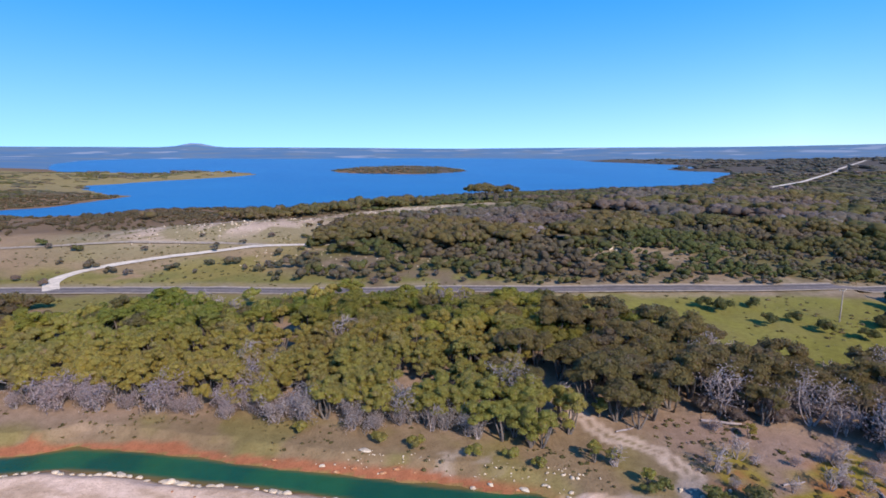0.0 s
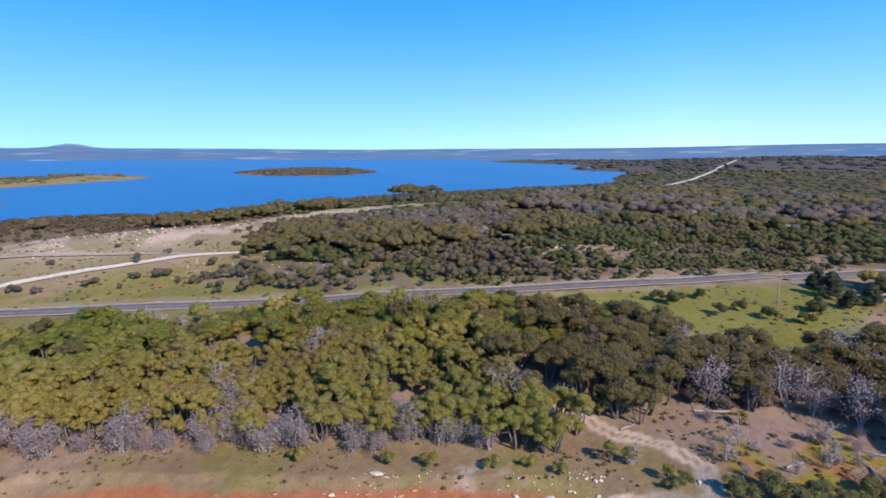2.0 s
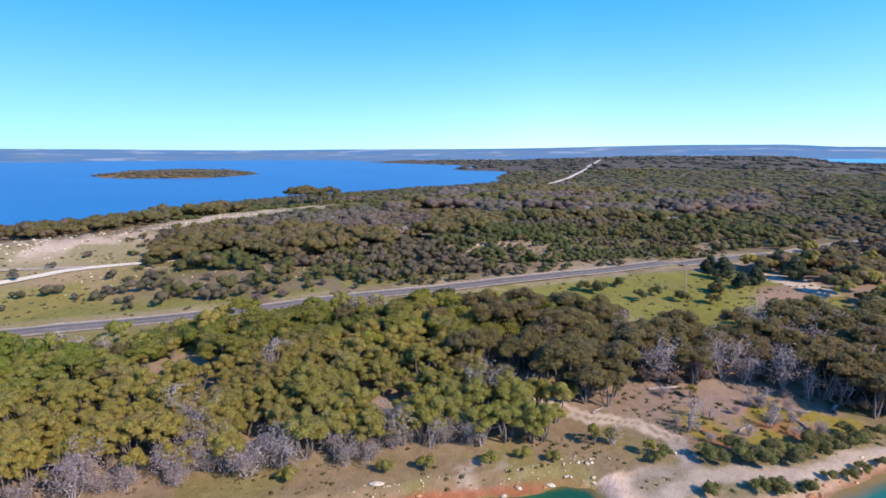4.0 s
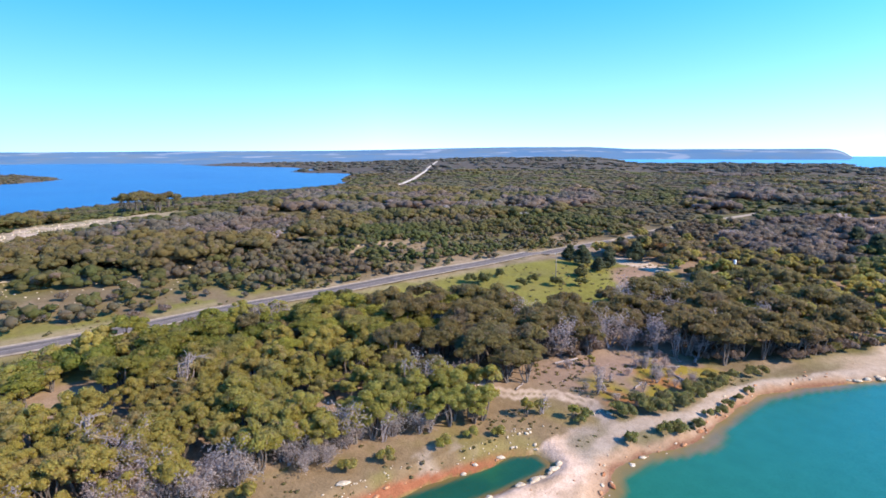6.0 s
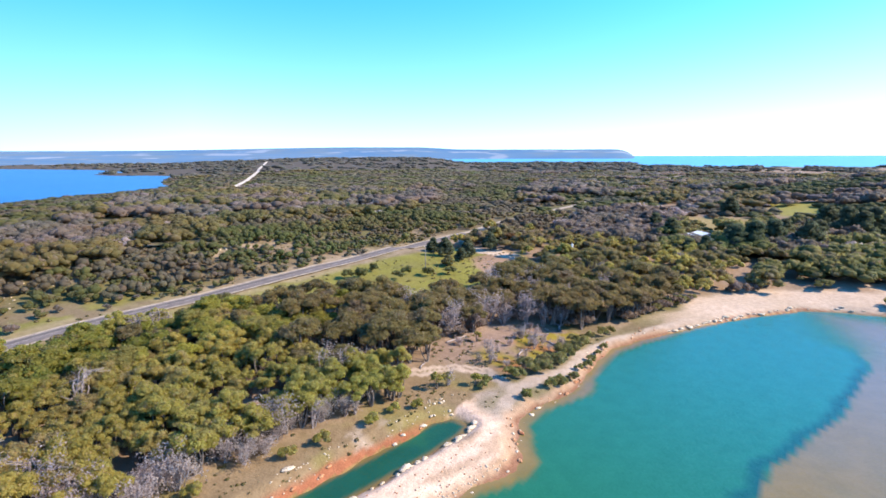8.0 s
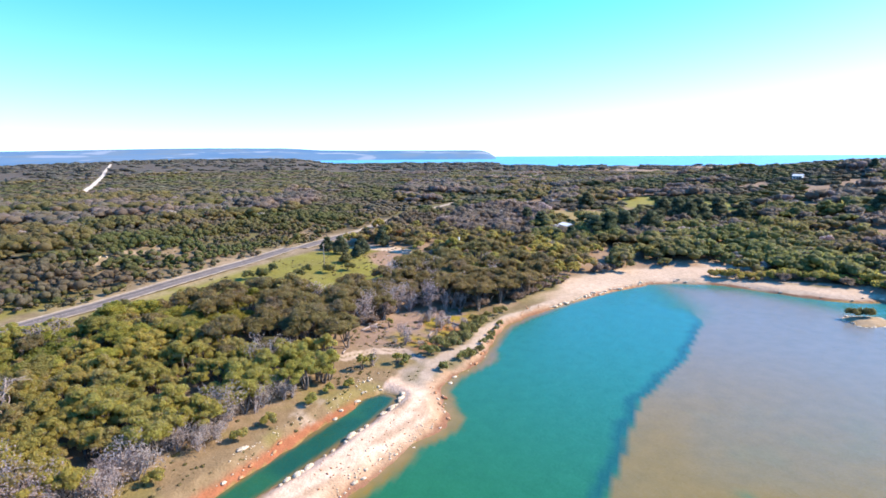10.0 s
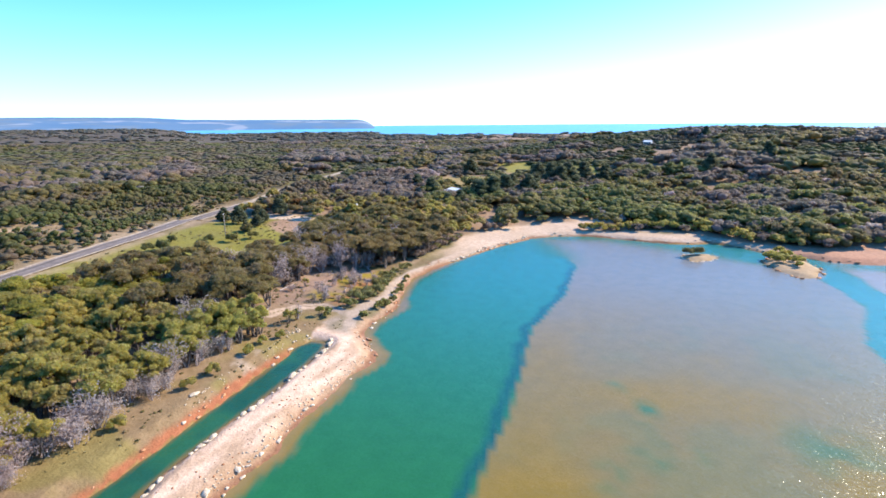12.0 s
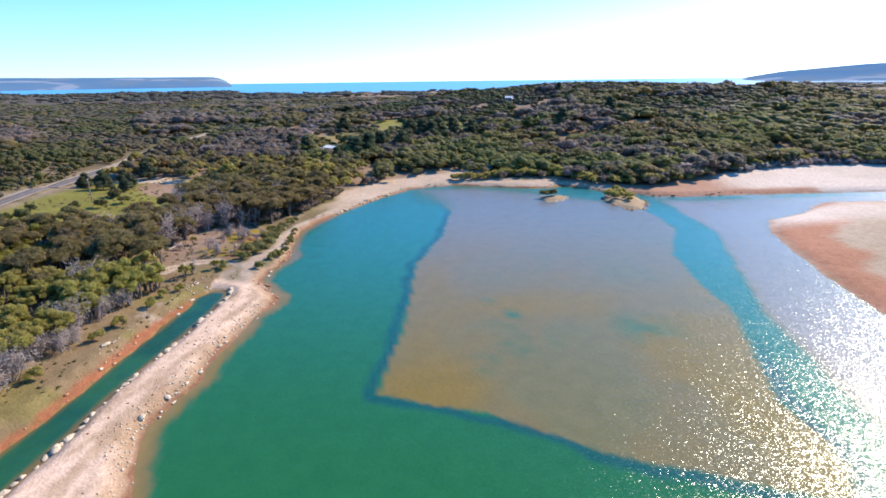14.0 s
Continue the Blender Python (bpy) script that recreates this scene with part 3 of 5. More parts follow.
def ground():
    xs = spacing(-4900, 4900, [(-75, 122, 0.75)], 0.75, 1.042)
    ys = spacing(-4900, 4900, [(-70, 38, 1.4), (38, 74, 0.5), (74, 142, 1.3)], 0.8, 1.04)
    gx, gy = np.meshgrid(xs, ys)
    gz = height(gx, gy)
    nx, ny = len(xs), len(ys)
    idx = np.arange(nx * ny).reshape(ny, nx)
    faces = np.stack([idx[:-1, :-1], idx[:-1, 1:], idx[1:, 1:], idx[1:, :-1]], -1).reshape(-1, 4)
    me = tri_mesh("ground", np.stack([gx, gy, gz], -1).reshape(-1, 3), faces, GROUND)
    col = np.ones((nx * ny, 4), np.float32)
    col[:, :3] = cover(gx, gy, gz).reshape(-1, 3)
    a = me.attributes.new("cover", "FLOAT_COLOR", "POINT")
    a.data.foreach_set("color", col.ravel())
    me.polygons.foreach_set("use_smooth", np.ones(len(faces), bool))
    # faces far off take the haze-coloured material
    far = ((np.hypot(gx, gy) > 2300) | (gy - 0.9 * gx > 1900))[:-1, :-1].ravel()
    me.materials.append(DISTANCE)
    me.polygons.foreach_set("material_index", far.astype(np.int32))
    return tagged(new("ground", me), "sandy ground with grass, heath, red clay and white sand", "ground", kind="structure")




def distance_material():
    """Far hills: woods with long pale fields, haze put into blue colour and glow."""
    m, t, b = shader("hazed_hills", 0.95, 0.0)
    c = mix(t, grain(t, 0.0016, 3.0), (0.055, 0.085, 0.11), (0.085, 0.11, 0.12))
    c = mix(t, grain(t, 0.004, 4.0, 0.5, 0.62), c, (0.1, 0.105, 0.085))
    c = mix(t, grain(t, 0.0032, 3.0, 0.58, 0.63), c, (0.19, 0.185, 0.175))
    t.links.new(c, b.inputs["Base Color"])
    # blue emission imitates haze; the hills are no light source
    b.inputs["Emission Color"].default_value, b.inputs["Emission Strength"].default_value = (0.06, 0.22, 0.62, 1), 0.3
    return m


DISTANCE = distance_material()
ground()


def sheet(name, corners, material, label, category, z=0.0):
    (x0, y0), (x1, y1) = corners
    me = tri_mesh(name, [(x0, y0, z), (x1, y0, z), (x1, y1, z), (x0, y1, z)], [(0, 1, 2, 3)], material)
    return tagged(new(name, me), label, category, kind="structure")


def tinted_water(name, xs, ys, colour, label, z):
    """Level water whose colour follows the depth of the bed."""
    gx, gy = np.meshgrid(xs, ys)
    idx = np.arange(gx.size).reshape(gx.shape)
    faces = np.stack([idx[:-1, :-1], idx[:-1, 1:], idx[1:, 1:], idx[1:, :-1]], -1).reshape(-1, 4)
    me = tri_mesh(name, np.stack([gx, gy, 0 * gx + z], -1).reshape(-1, 3), faces, LAGOON_WATER)
    col = np.ones((gx.size, 4), np.float32)
    col[:, :3] = colour(gx, gy, height(gx, gy)).reshape(-1, 3)
    me.attributes.new("cover", "FLOAT_COLOR", "POINT").data.foreach_set("color", col.ravel())
    return tagged(new(name, me), label, "water", kind="structure")


def lagoon_colour(x, y, z):
    wx, wy = wobble(x, y, 4.0, 1.0, 44)
    n1, n2 = noise2(x, y, 9, 91), noise2(x, y, 26, 92)
    tan = np.zeros(x.shape + (3,)) + np.array((0.185, 0.12, 0.018))
    tan = blend(tan, (0.16, 0.12, 0.045), smooth(n2, 0.35, 0.6))
    tan = blend(tan, (0.085, 0.125, 0.06), smooth(n1 * n2, 0.3, 0.42) * 0.25)
    # far sandbank greyed in its colour, standing in for mirrored sky
    tan = blend(tan, (0.15, 0.132, 0.115), smooth(x, -10, 70))
    off = signed(wx, wy, SHOAL)
    gentle = smooth(x, 62, 86) * (signed(wx, wy, LAGOON) < 0)
    z = z * (1 - gentle) + gentle * (-0.3 - 1.5 * smooth(off, -14, 16))
    c = blend(tan, (0.02, 0.11, 0.05), smooth(-z, 0.4, 1.3))
    blue = blend(np.zeros(x.shape + (3,)) + np.array((0.012, 0.105, 0.034)), (0.012, 0.138, 0.142), smooth(x - 0.5 * y, -55, 65))
    c = blend(c, blue, smooth(-z, 0.75, 1.7))
    edge = np.abs(signed(wx, wy, SHOAL) - 1.0)
    c = blend(c, (0.004, 0.055, 0.07), smooth(edge, 1.6, 0.2) * smooth(-z, 0.45, 1.0) * 0.75 * (1 - gentle) * np.maximum(smooth(y, -28, -15), smooth(x, -18, -28)))
    flat = smooth(signed(wx, wy, FLATS), 1, -4)
    c = blend(c, (0.19, 0.155, 0.138), flat * smooth(-z, 1.2, 0.4))
    c = blend(c, (0.2, 0.17, 0.165), flat * smooth(y, -60, -75) * smooth(n2, 0.3, 0.55))
    dl = signed(wx, wy, LAGOON)
    c = blend(c, (0.15, 0.12, 0.035), smooth(-dl, 1.5, 0.2) * smooth(x, 70, 40) * 0.7)
    c = blend(c, (0.22, 0.14, 0.05), smooth(-dl, 1.2, 0.0) * smooth(y, -60, -40))
    return np.clip(c, 0, 1)


def pond_colour(x, y, z):
    dp = signed(x, y, POND)
    c = blend(np.zeros(x.shape + (3,)) + np.array((0.008, 0.062, 0.035)), (0.014, 0.085, 0.036), smooth(noise2(x, y, 7, 93), 0.4, 0.65))
    return blend(c, (0.16, 0.1, 0.03), smooth(-dp, 0.9, 0.0))


tinted_water("lagoon_water", spacing(-420, 118, [(-75, 118, 0.85)], 0.85, 1.09), spacing(-210, 52.2, [(-66, 52.2, 0.85)], 0.7, 1.09), lagoon_colour, "cloudy lagoon water, teal with a brown sandbank", 0.0)
tinted_water("pond_water", np.linspace(-92, 15, 160), np.linspace(52.4, 69, 36), pond_colour, "narrow channel of dark green water behind a causeway", 0.006)
sheet("lake_water", ((-1600, 290), (720, 3150)), LAKE_WATER, "deep blue lake ruffled by wind", "water", 0.004)


def sea():
    """The open sea, out to its horizon."""
    verts, faces = [], []
    for k, d in enumerate((1400, 2200, 3200, 4000, 4880)):
        for a in range(40, 141, 4):
            r = radians(a)
            verts.append((d * math.sin(r), d * math.cos(r), -1 + 23 * ((d - 1400) / 3480) ** 1.5))
    n = len(range(40, 141, 4))
    for k in range(4):
        faces += [(k * n + j, k * n + j + 1, (k + 1) * n + j + 1, (k + 1) * n + j) for j in range(n - 1)]
    return tagged(new("sea_water", tri_mesh("sea_water", verts, faces, SEA_WATER)), "bright blue open sea at the horizon", "water", kind="structure")


sea()


def curve_points(pts, step):
    """A smooth line through the points, at even steps."""
    p = [Vector((*q, 0)) for q in pts]
    p = [p[0] * 2 - p[1]] + p + [p[-1] * 2 - p[-2]]
    out = []
    for a, b, c, d in zip(p, p[1:], p[2:], p[3:]):
        n = max(2, int((c - b).length / step))
        for k in range(n):
            t = k / n
            out.append(0.5 * ((2 * b) + (c - a) * t + (2 * a - 5 * b + 4 * c - d) * t * t + (3 * b - a - 3 * c + d) * t ** 3))
    return np.array([(q.x, q.y) for q in out + [p[-2]]])


def strip(name, pts, width, material, label, category, lift=0.05, ragged=0.0, step=1.5, across=5, offset=0.0, seed=0):
    c = curve_points(pts, step)
    d = np.gradient(c, axis=0)
    d /= np.maximum(np.hypot(d[:, 0], d[:, 1]), 1e-6)[:, None]
    side = np.stack([-d[:, 1], d[:, 0]], -1)
    u = np.linspace(-0.5, 0.5, across)
    n = len(c)
    run = np.arange(n) * step
    w0 = width + ragged * (2 * noise2(run, 0 * run, 5, 60 + seed) - 1)
    w1 = width + ragged * (2 * noise2(run, 0 * run + 9, 5, 61 + seed) - 1)
    off = offset + np.where(u[None] < 0, u[None] * w0[:, None], u[None] * w1[:, None])
    x, y = c[:, None, 0] + side[:, None, 0] * off, c[:, None, 1] + side[:, None, 1] * off
    z = height(x, y)
    z = np.maximum(z, z.mean(1, keepdims=True)) + lift
    idx = np.arange(n * across).reshape(n, across)
    faces = np.stack([idx[:-1, 1:], idx[:-1, :-1], idx[1:, :-1], idx[1:, 1:]], -1).reshape(-1, 4)
    me = tri_mesh(name, np.stack([x, y, z], -1).reshape(-1, 3), faces, material)
    me.polygons.foreach_set("use_smooth", np.ones(len(faces), bool))
    return tagged(new(name, me), label, category, kind="structure")


strip("road_shoulder", ROAD, 6.2, DIRT, "pale gravel shoulder under a sealed road", "road", 0.05, 0.5, 3.0)
strip("road", ROAD, 4.3, ASPHALT, "grey worn asphalt country road", "road", 0.09, 0.1, 3.0)
for side in (-1.85, 1.85):
    strip("road_line", ROAD, 0.14, ROAD_PAINT, "faded white edge line along a sealed road", "road line", 0.1, 0.02, 3.0, 2, side)
strip("road_line", ROAD, 0.12, ROAD_PAINT, "faded white centre line along a sealed road", "road line", 0.1, 0.02, 3.0, 2)
for side in (-1.0, 1.0):
    strip("wheel_path", ROAD, 0.75, WHEEL_PATH, "darker polished wheel path on a sealed road", "road", 0.096, 0.2, 3.0, 3, side)
strip("road_far", ROAD_FAR, 4.2, DIRT, "road running on through heath to the horizon", "road", 0.15, 0.3, 6.0)
strip("dirt_track", TRACK_A, 3.6, GRAVEL, "pale limestone track joining the road", "track", 0.1, 0.5)
strip("dirt_track", TRACK_B, 3.0, DIRT, "pale dirt track across dry grass", "track", 0.08, 0.5)
strip("dirt_track", TRACK_FAR, 5.5, GRAVEL, "far white gravel road cut through heath", "track", 1.2, 0.5, 10)


# ---------------------------------------------------------------- plants
rng = np.random.default_rng(7)


def ico(level):
    bm = bmesh.new()
    bmesh.ops.create_icosphere(bm, subdivisions=level, radius=1.0)
    v = np.array([q.co[:] for q in bm.verts])
    f = np.array([[q.index for q in p.verts] for p in bm.faces])
    bm.free()
    return v, f


ICO = {k: ico(k) for k in (1, 2, 3)}


def lumps(centres, radii, level=2, flat=0.8, rough=0.3):
    """Uneven rounded clumps of foliage."""
    v0, f0 = ICO[level]
    pieces = []
    for c, r in zip(centres, radii):
        k = 1 + rough * rng.uniform(-1, 1, size=(len(v0), 1))
        pieces.append((c + v0 * k * r * np.array((1, 1, flat)), f0))
    return join(pieces)


def flakes(centres, radii, count, size, flat=0.8, low=-0.35):
    """Small leaf sprays standing out from the clumps."""
    which = rng.choice(len(radii), count, p=np.square(radii) / np.square(radii).sum())
    u = rng.normal(size=(count * 3, 3))
    u /= np.linalg.norm(u, axis=1)[:, None]
    u = u[u[:, 2] > low][:count]
    which = which[:len(u)]
    p = centres[which] + u * (radii[which] * rng.uniform(0.82, 1.16, len(u)))[:, None] * np.array((1, 1, flat))
    nrm = u + rng.normal(size=u.shape) * 0.38
    a = np.cross(nrm, rng.normal(size=u.shape))
    a /= np.linalg.norm(a, axis=1)[:, None]
    b = np.cross(nrm, a)
    b /= np.linalg.norm(b, axis=1)[:, None]
    s = size * rng.uniform(0.6, 1.5, (len(u), 1))
    v = np.stack([p - a * s, p + a * s * 0.8 + u * s * 0.25, p + b * s * 1.2], 1).reshape(-1, 3)
    return v, np.arange(len(u) * 3).reshape(-1, 3)


def tube(pts, radii, sides=5):
    """A tapered limb along the points."""
    pts = np.asarray(pts, float)
    d = np.gradient(pts, axis=0)
    d /= np.linalg.norm(d, axis=1)[:, None]
    ref = np.where(np.abs(d[:, 2:3]) > 0.8, np.array([[1.0, 0, 0]]), np.array([[0, 0, 1.0]]))
    a = np.cross(d, ref)
    a /= np.linalg.norm(a, axis=1)[:, None]
    b = np.cross(d, a)
    t = np.arange(sides) * 2 * np.pi / sides
    ring = a[:, None] * np.cos(t)[None, :, None] + b[:, None] * np.sin(t)[None, :, None]
    v = (pts[:, None] + ring * np.asarray(radii)[:, None, None]).reshape(-1, 3)
    n = len(pts)
    f = []
    for k in range(n - 1):
        for j in range(sides):
            p, q = k * sides + j, k * sides + (j + 1) % sides
            f += [(p, q, q + sides), (p, q + sides, p + sides)]
    tip = (n - 1) * sides
    f += [(tip, tip + j, tip + j + 1) for j in range(1, sides - 1)]
    return v, np.array(f)


def limb(start, end, r0, r1, bend, n=5, sides=5):
    t = np.linspace(0, 1, n)[:, None]
    p = np.asarray(start) * (1 - t) + np.asarray(end) * t
    p = p + np.sin(np.pi * t) * rng.normal(size=3) * bend + rng.normal(size=(n, 3)) * bend * 0.25 * np.sin(np.pi * t)
    return tube(p, np.linspace(r0, r1, n), sides)


def dome(n, radius, low, high, spread=0.9):
    """Places of foliage clumps over a low dome."""
    a = rng.uniform(0, 2 * np.pi, n)
    r = radius * spread * np.sqrt(np.linspace(0.02, 1, n)) * rng.uniform(0.85, 1.1, n)
    z = low + (high - low) * np.sqrt(np.clip(1 - (r / (radius * 1.15)) ** 2, 0.02, 1)) + rng.normal(size=n) * 0.12
    return np.stack([r * np.cos(a), r * np.sin(a), z], -1)


def tree_template(radius, high, low, clumps, clump, leaves, leaf, stems, level=1, flat=0.75, uneven=0.3):
    c = dome(clumps, radius, low, high - clump * 0.5)
    c[:, 2] += rng.normal(size=clumps) * uneven
    r = clump * rng.uniform(0.62, 1.3, clumps)
    crown = join([lumps(c, r * 0.86, level, flat, 0.2), flakes(c, r, leaves, leaf, flat)])
    wood = []
    base = rng.normal(size=3) * 0.12
    base[2] = -0.35
    for k in range(stems):
        end = c[rng.integers(len(c))] * np.array((0.75, 0.75, 1)) - (0, 0, clump * 0.3)
        fork = base * 0.3 + end * rng.uniform(0.3, 0.45)
        wood.append(limb(base, end, 0.11 + 0.02 * high, 0.035, 0.25))
        end2 = c[rng.integers(len(c))] - (0, 0, clump * 0.2)
        wood.append(limb(fork, end2, 0.07, 0.025, 0.2))
    return crown, join(wood)


def bare_template(high, radius, stems, twigs, fuzz=0, thick=0.12, puff=0.42):
    """A leafless tree: bleached stems, branches and twigs."""
    wood, tips = [], []
    for k in range(stems):
        a = rng.uniform(0, 2 * np.pi)
        end = np.array((math.cos(a) * radius * rng.uniform(0.2, 0.8), math.sin(a) * radius * rng.uniform(0.2, 0.8), high * rng.uniform(0.7, 1)))
        wood.append(limb((rng.normal() * 0.1, rng.normal() * 0.1, -0.3), end, thick, thick * 0.35, 0.3, 6))
        for j in range(twigs):
            s = rng.uniform(0.3, 1)
            q = end * s
            e = q + rng.normal(size=3) * np.array((0.7, 0.7, 0.35)) * radius * 0.45 + (0, 0, 0.3 * radius * rng.uniform(0.2, 1))
            wood.append(limb(q, e, thick * 0.42, 0.018, 0.12, 3, 3))
            tips.append(e)
    tips = np.array(tips)
    if not fuzz:
        return None, join(wood)
    return flakes(tips, np.full(len(tips), puff), fuzz, 0.085, 0.9, -1), join(wood)


def plant(name, template, leaf, bark, label, category, group):
    """One plant: an empty with its trunk and its crown."""
    crown, wood = template
    root = tagged(new(name), label, category, group)
    for part_name, piece, material in (("trunk", wood, bark), ("crown", crown, leaf)):
        if piece is not None:
            me = tri_mesh(part_name, *piece, material)
            me.polygons.foreach_set("use_smooth", np.ones(len(me.polygons), bool))
            ob = new(part_name, me)
            ob.parent = root
    return root


def bush(name, template, leaf, label, group):
    return tagged(new(name, tri_mesh(name, *template[0], leaf)), label, "bush", group)


def scatter(x0, x1, y0, y1, step, keep, jitter=0.42):
    """Places on a jittered grid where keep(x, y) beats a random number."""
    gx, gy = np.meshgrid(np.arange(x0, x1, step), np.arange(y0, y1, step))
    gx[1::2] += step / 2
    x = (gx + rng.uniform(-jitter, jitter, gx.shape) * step).ravel()
    y = (gy + rng.uniform(-jitter, jitter, gy.shape) * step).ravel()
    ok = rng.random(x.shape) < keep(x, y)
    return x[ok], y[ok]


EDGE_X, EDGE_Y = [-140, -63, -39, -14, -2, 6, 16, 22], [77, 74.5, 73.3, 70.3, 68, 65.2, 63, 64]


def south_edge(x):
    return np.interp(x, EDGE_X, EDGE_Y)


def open_ground(x, y):
    """1 where no tree stands: tracks, hollows, clearing, field, road, water and beach."""
    dl = signed(x, y, LAGOON)
    free = smooth(dist_line(x, y, TRACK_WOOD), 3.0, 1.8) + smooth(signed(x, y, CLEARING), 1.2, -1.0) + smooth(signed(x, y, FIELD), 1.0, -2)
    for hx, hy, r in HOLLOWS:
        free = free + smooth(np.hypot(x - hx, (y - hy) * 1.3), r + 1, r - 1)
    free = free + smooth(dist_line(x, y, ROAD), 9, 7.5) + smooth(dist_line(x, y, ROAD_FAR), 3.6, 2.6) + (dl < 9) + (signed(x, y, POND) < 6) + smooth(dist_line(x, y, TRACK_SHORE), 6, 4)
    free = free + ((x > 92) & (dl < 14.5) & (y > 2)) + ((x > 108) & (dl < 22) & (y < 18) & (y > -22)) * (noise2(x, y, 8, 70) < 0.72) + ((y < -45) & (x < np.interp(y, EAST_Y, EAST_X))) + ((x < 66) & (y < 20))
    for meadow in MEADOWS:
        free = free + (signed(x, y, meadow) < -1) * (noise2(x, y, 14, 73) < 0.78)
    free = free + ((x > 8) & (x < 30) & (y < 64)) + (np.hypot(x - 176, (y - 45) * 1.1) < 10)
    return np.clip(free, 0, 1)


def near_wood(x, y):
    inside = (y > np.where(x < 22, south_edge(x) + 1.2, 30)) & (y < 122)
    thin = np.where((y > 101) & (x < 40), 0.85 * smooth(noise2(x, y, 9, 71), 0.28, 0.42), 1.0)
    return inside * thin * (1 - open_ground(x, y)) * smooth(noise2(x, y, 7, 74), 0.24, 0.36)


# templates
TEA = [tree_template(rng.uniform(1.5, 2.0), rng.uniform(3.2, 4.2), 1.2, 20, 0.52, 1900, 0.125, 3, flat=0.75, uneven=0.34) for k in range(7)]
TALL = [tree_template(rng.uniform(2.2, 3.0), rng.uniform(4.6, 5.8), 2.1, 22, 0.8, 2100, 0.17, 3, flat=0.6, uneven=0.3) for k in range(6)]
DEAD = [bare_template(rng.uniform(3.2, 4.6), 1.9, 5, 15, 0, 0.085) for k in range(4)]
HAGGARD = [bare_template(rng.uniform(3.6, 4.6), 2.2, 6, 11, 1000, 0.09, 0.5) for k in range(4)]
FUZZY = [bare_template(rng.uniform(2.0, 2.9), 1.6, 8, 9, 1300, 0.05, 0.46) for k in range(4)]
BUSH = [tree_template(1.0, 1.3, 0.35, 9, 0.45, 620, 0.1, 1, flat=0.85, uneven=0.1) for k in range(4)]
PINES = []
for k in range(3):
    layers = np.concatenate([dome(9, 2.9 - 0.1 * j - 0.1 * j * j, 1.0 + 1.25 * j, 1.7 + 1.25 * j) for j in range(5)])
    sizes = np.concatenate([np.full(9, 1.3 - 0.1 * j) for j in range(5)]) * rng.uniform(0.8, 1.2, 45)
    PINES.append((join([lumps(layers, sizes, 1, 0.75), flakes(layers, sizes, 2400, 0.26, 0.75)]), join([limb((0, 0, -0.4), (0, 0, 6.6), 0.22, 0.04, 0.1, 6)])))

PROTO = {}


def grow(kind, x, y, s, turn, name, templates, leaf, bark, label, category, group, tall=1.0):
    """Copies of a plant at a place; the first of each shape is the original."""
    k = int(rng.integers(len(templates)))
    m = Matrix.Translation((x, y, height_at(x, y))) @ Matrix.Rotation(turn, 4, "Z")
    key = (kind, k)
    if key not in PROTO:
        PROTO[key] = plant(name, templates[k], leaf, bark, label, category, group) if bark else bush(name, templates[k], leaf, label, group)
        ob = PROTO[key]
        ob.matrix_basis = m
    else:
        ob = copy_thing(PROTO[key], m)
    ob.scale = (s, s, s * tall)
    return ob


def stuff(name, xs, ys, sizes, templates, material, label, lift=0.0):
    """Growth that nobody could count, in one mesh."""
    zs = height(xs, ys) + lift
    pieces = []
    for x, y, z, s in zip(xs, ys, zs, sizes):
        v, f = templates[int(rng.integers(len(templates)))]
        a = rng.uniform(0, 2 * np.pi)
        c, q = math.cos(a) * s, math.sin(a) * s
        pieces.append((np.stack([v[:, 0] * c - v[:, 1] * q + x, v[:, 0] * q + v[:, 1] * c + y, v[:, 2] * s * rng.uniform(0.8, 1.2) + z], -1), f))
    if not pieces:
        return None
    me = tri_mesh(name, *join(pieces), material)
    me.polygons.foreach_set("use_smooth", np.ones(len(me.polygons), bool))
    return tagged(new(name, me), label, "vegetation", kind="stuff")


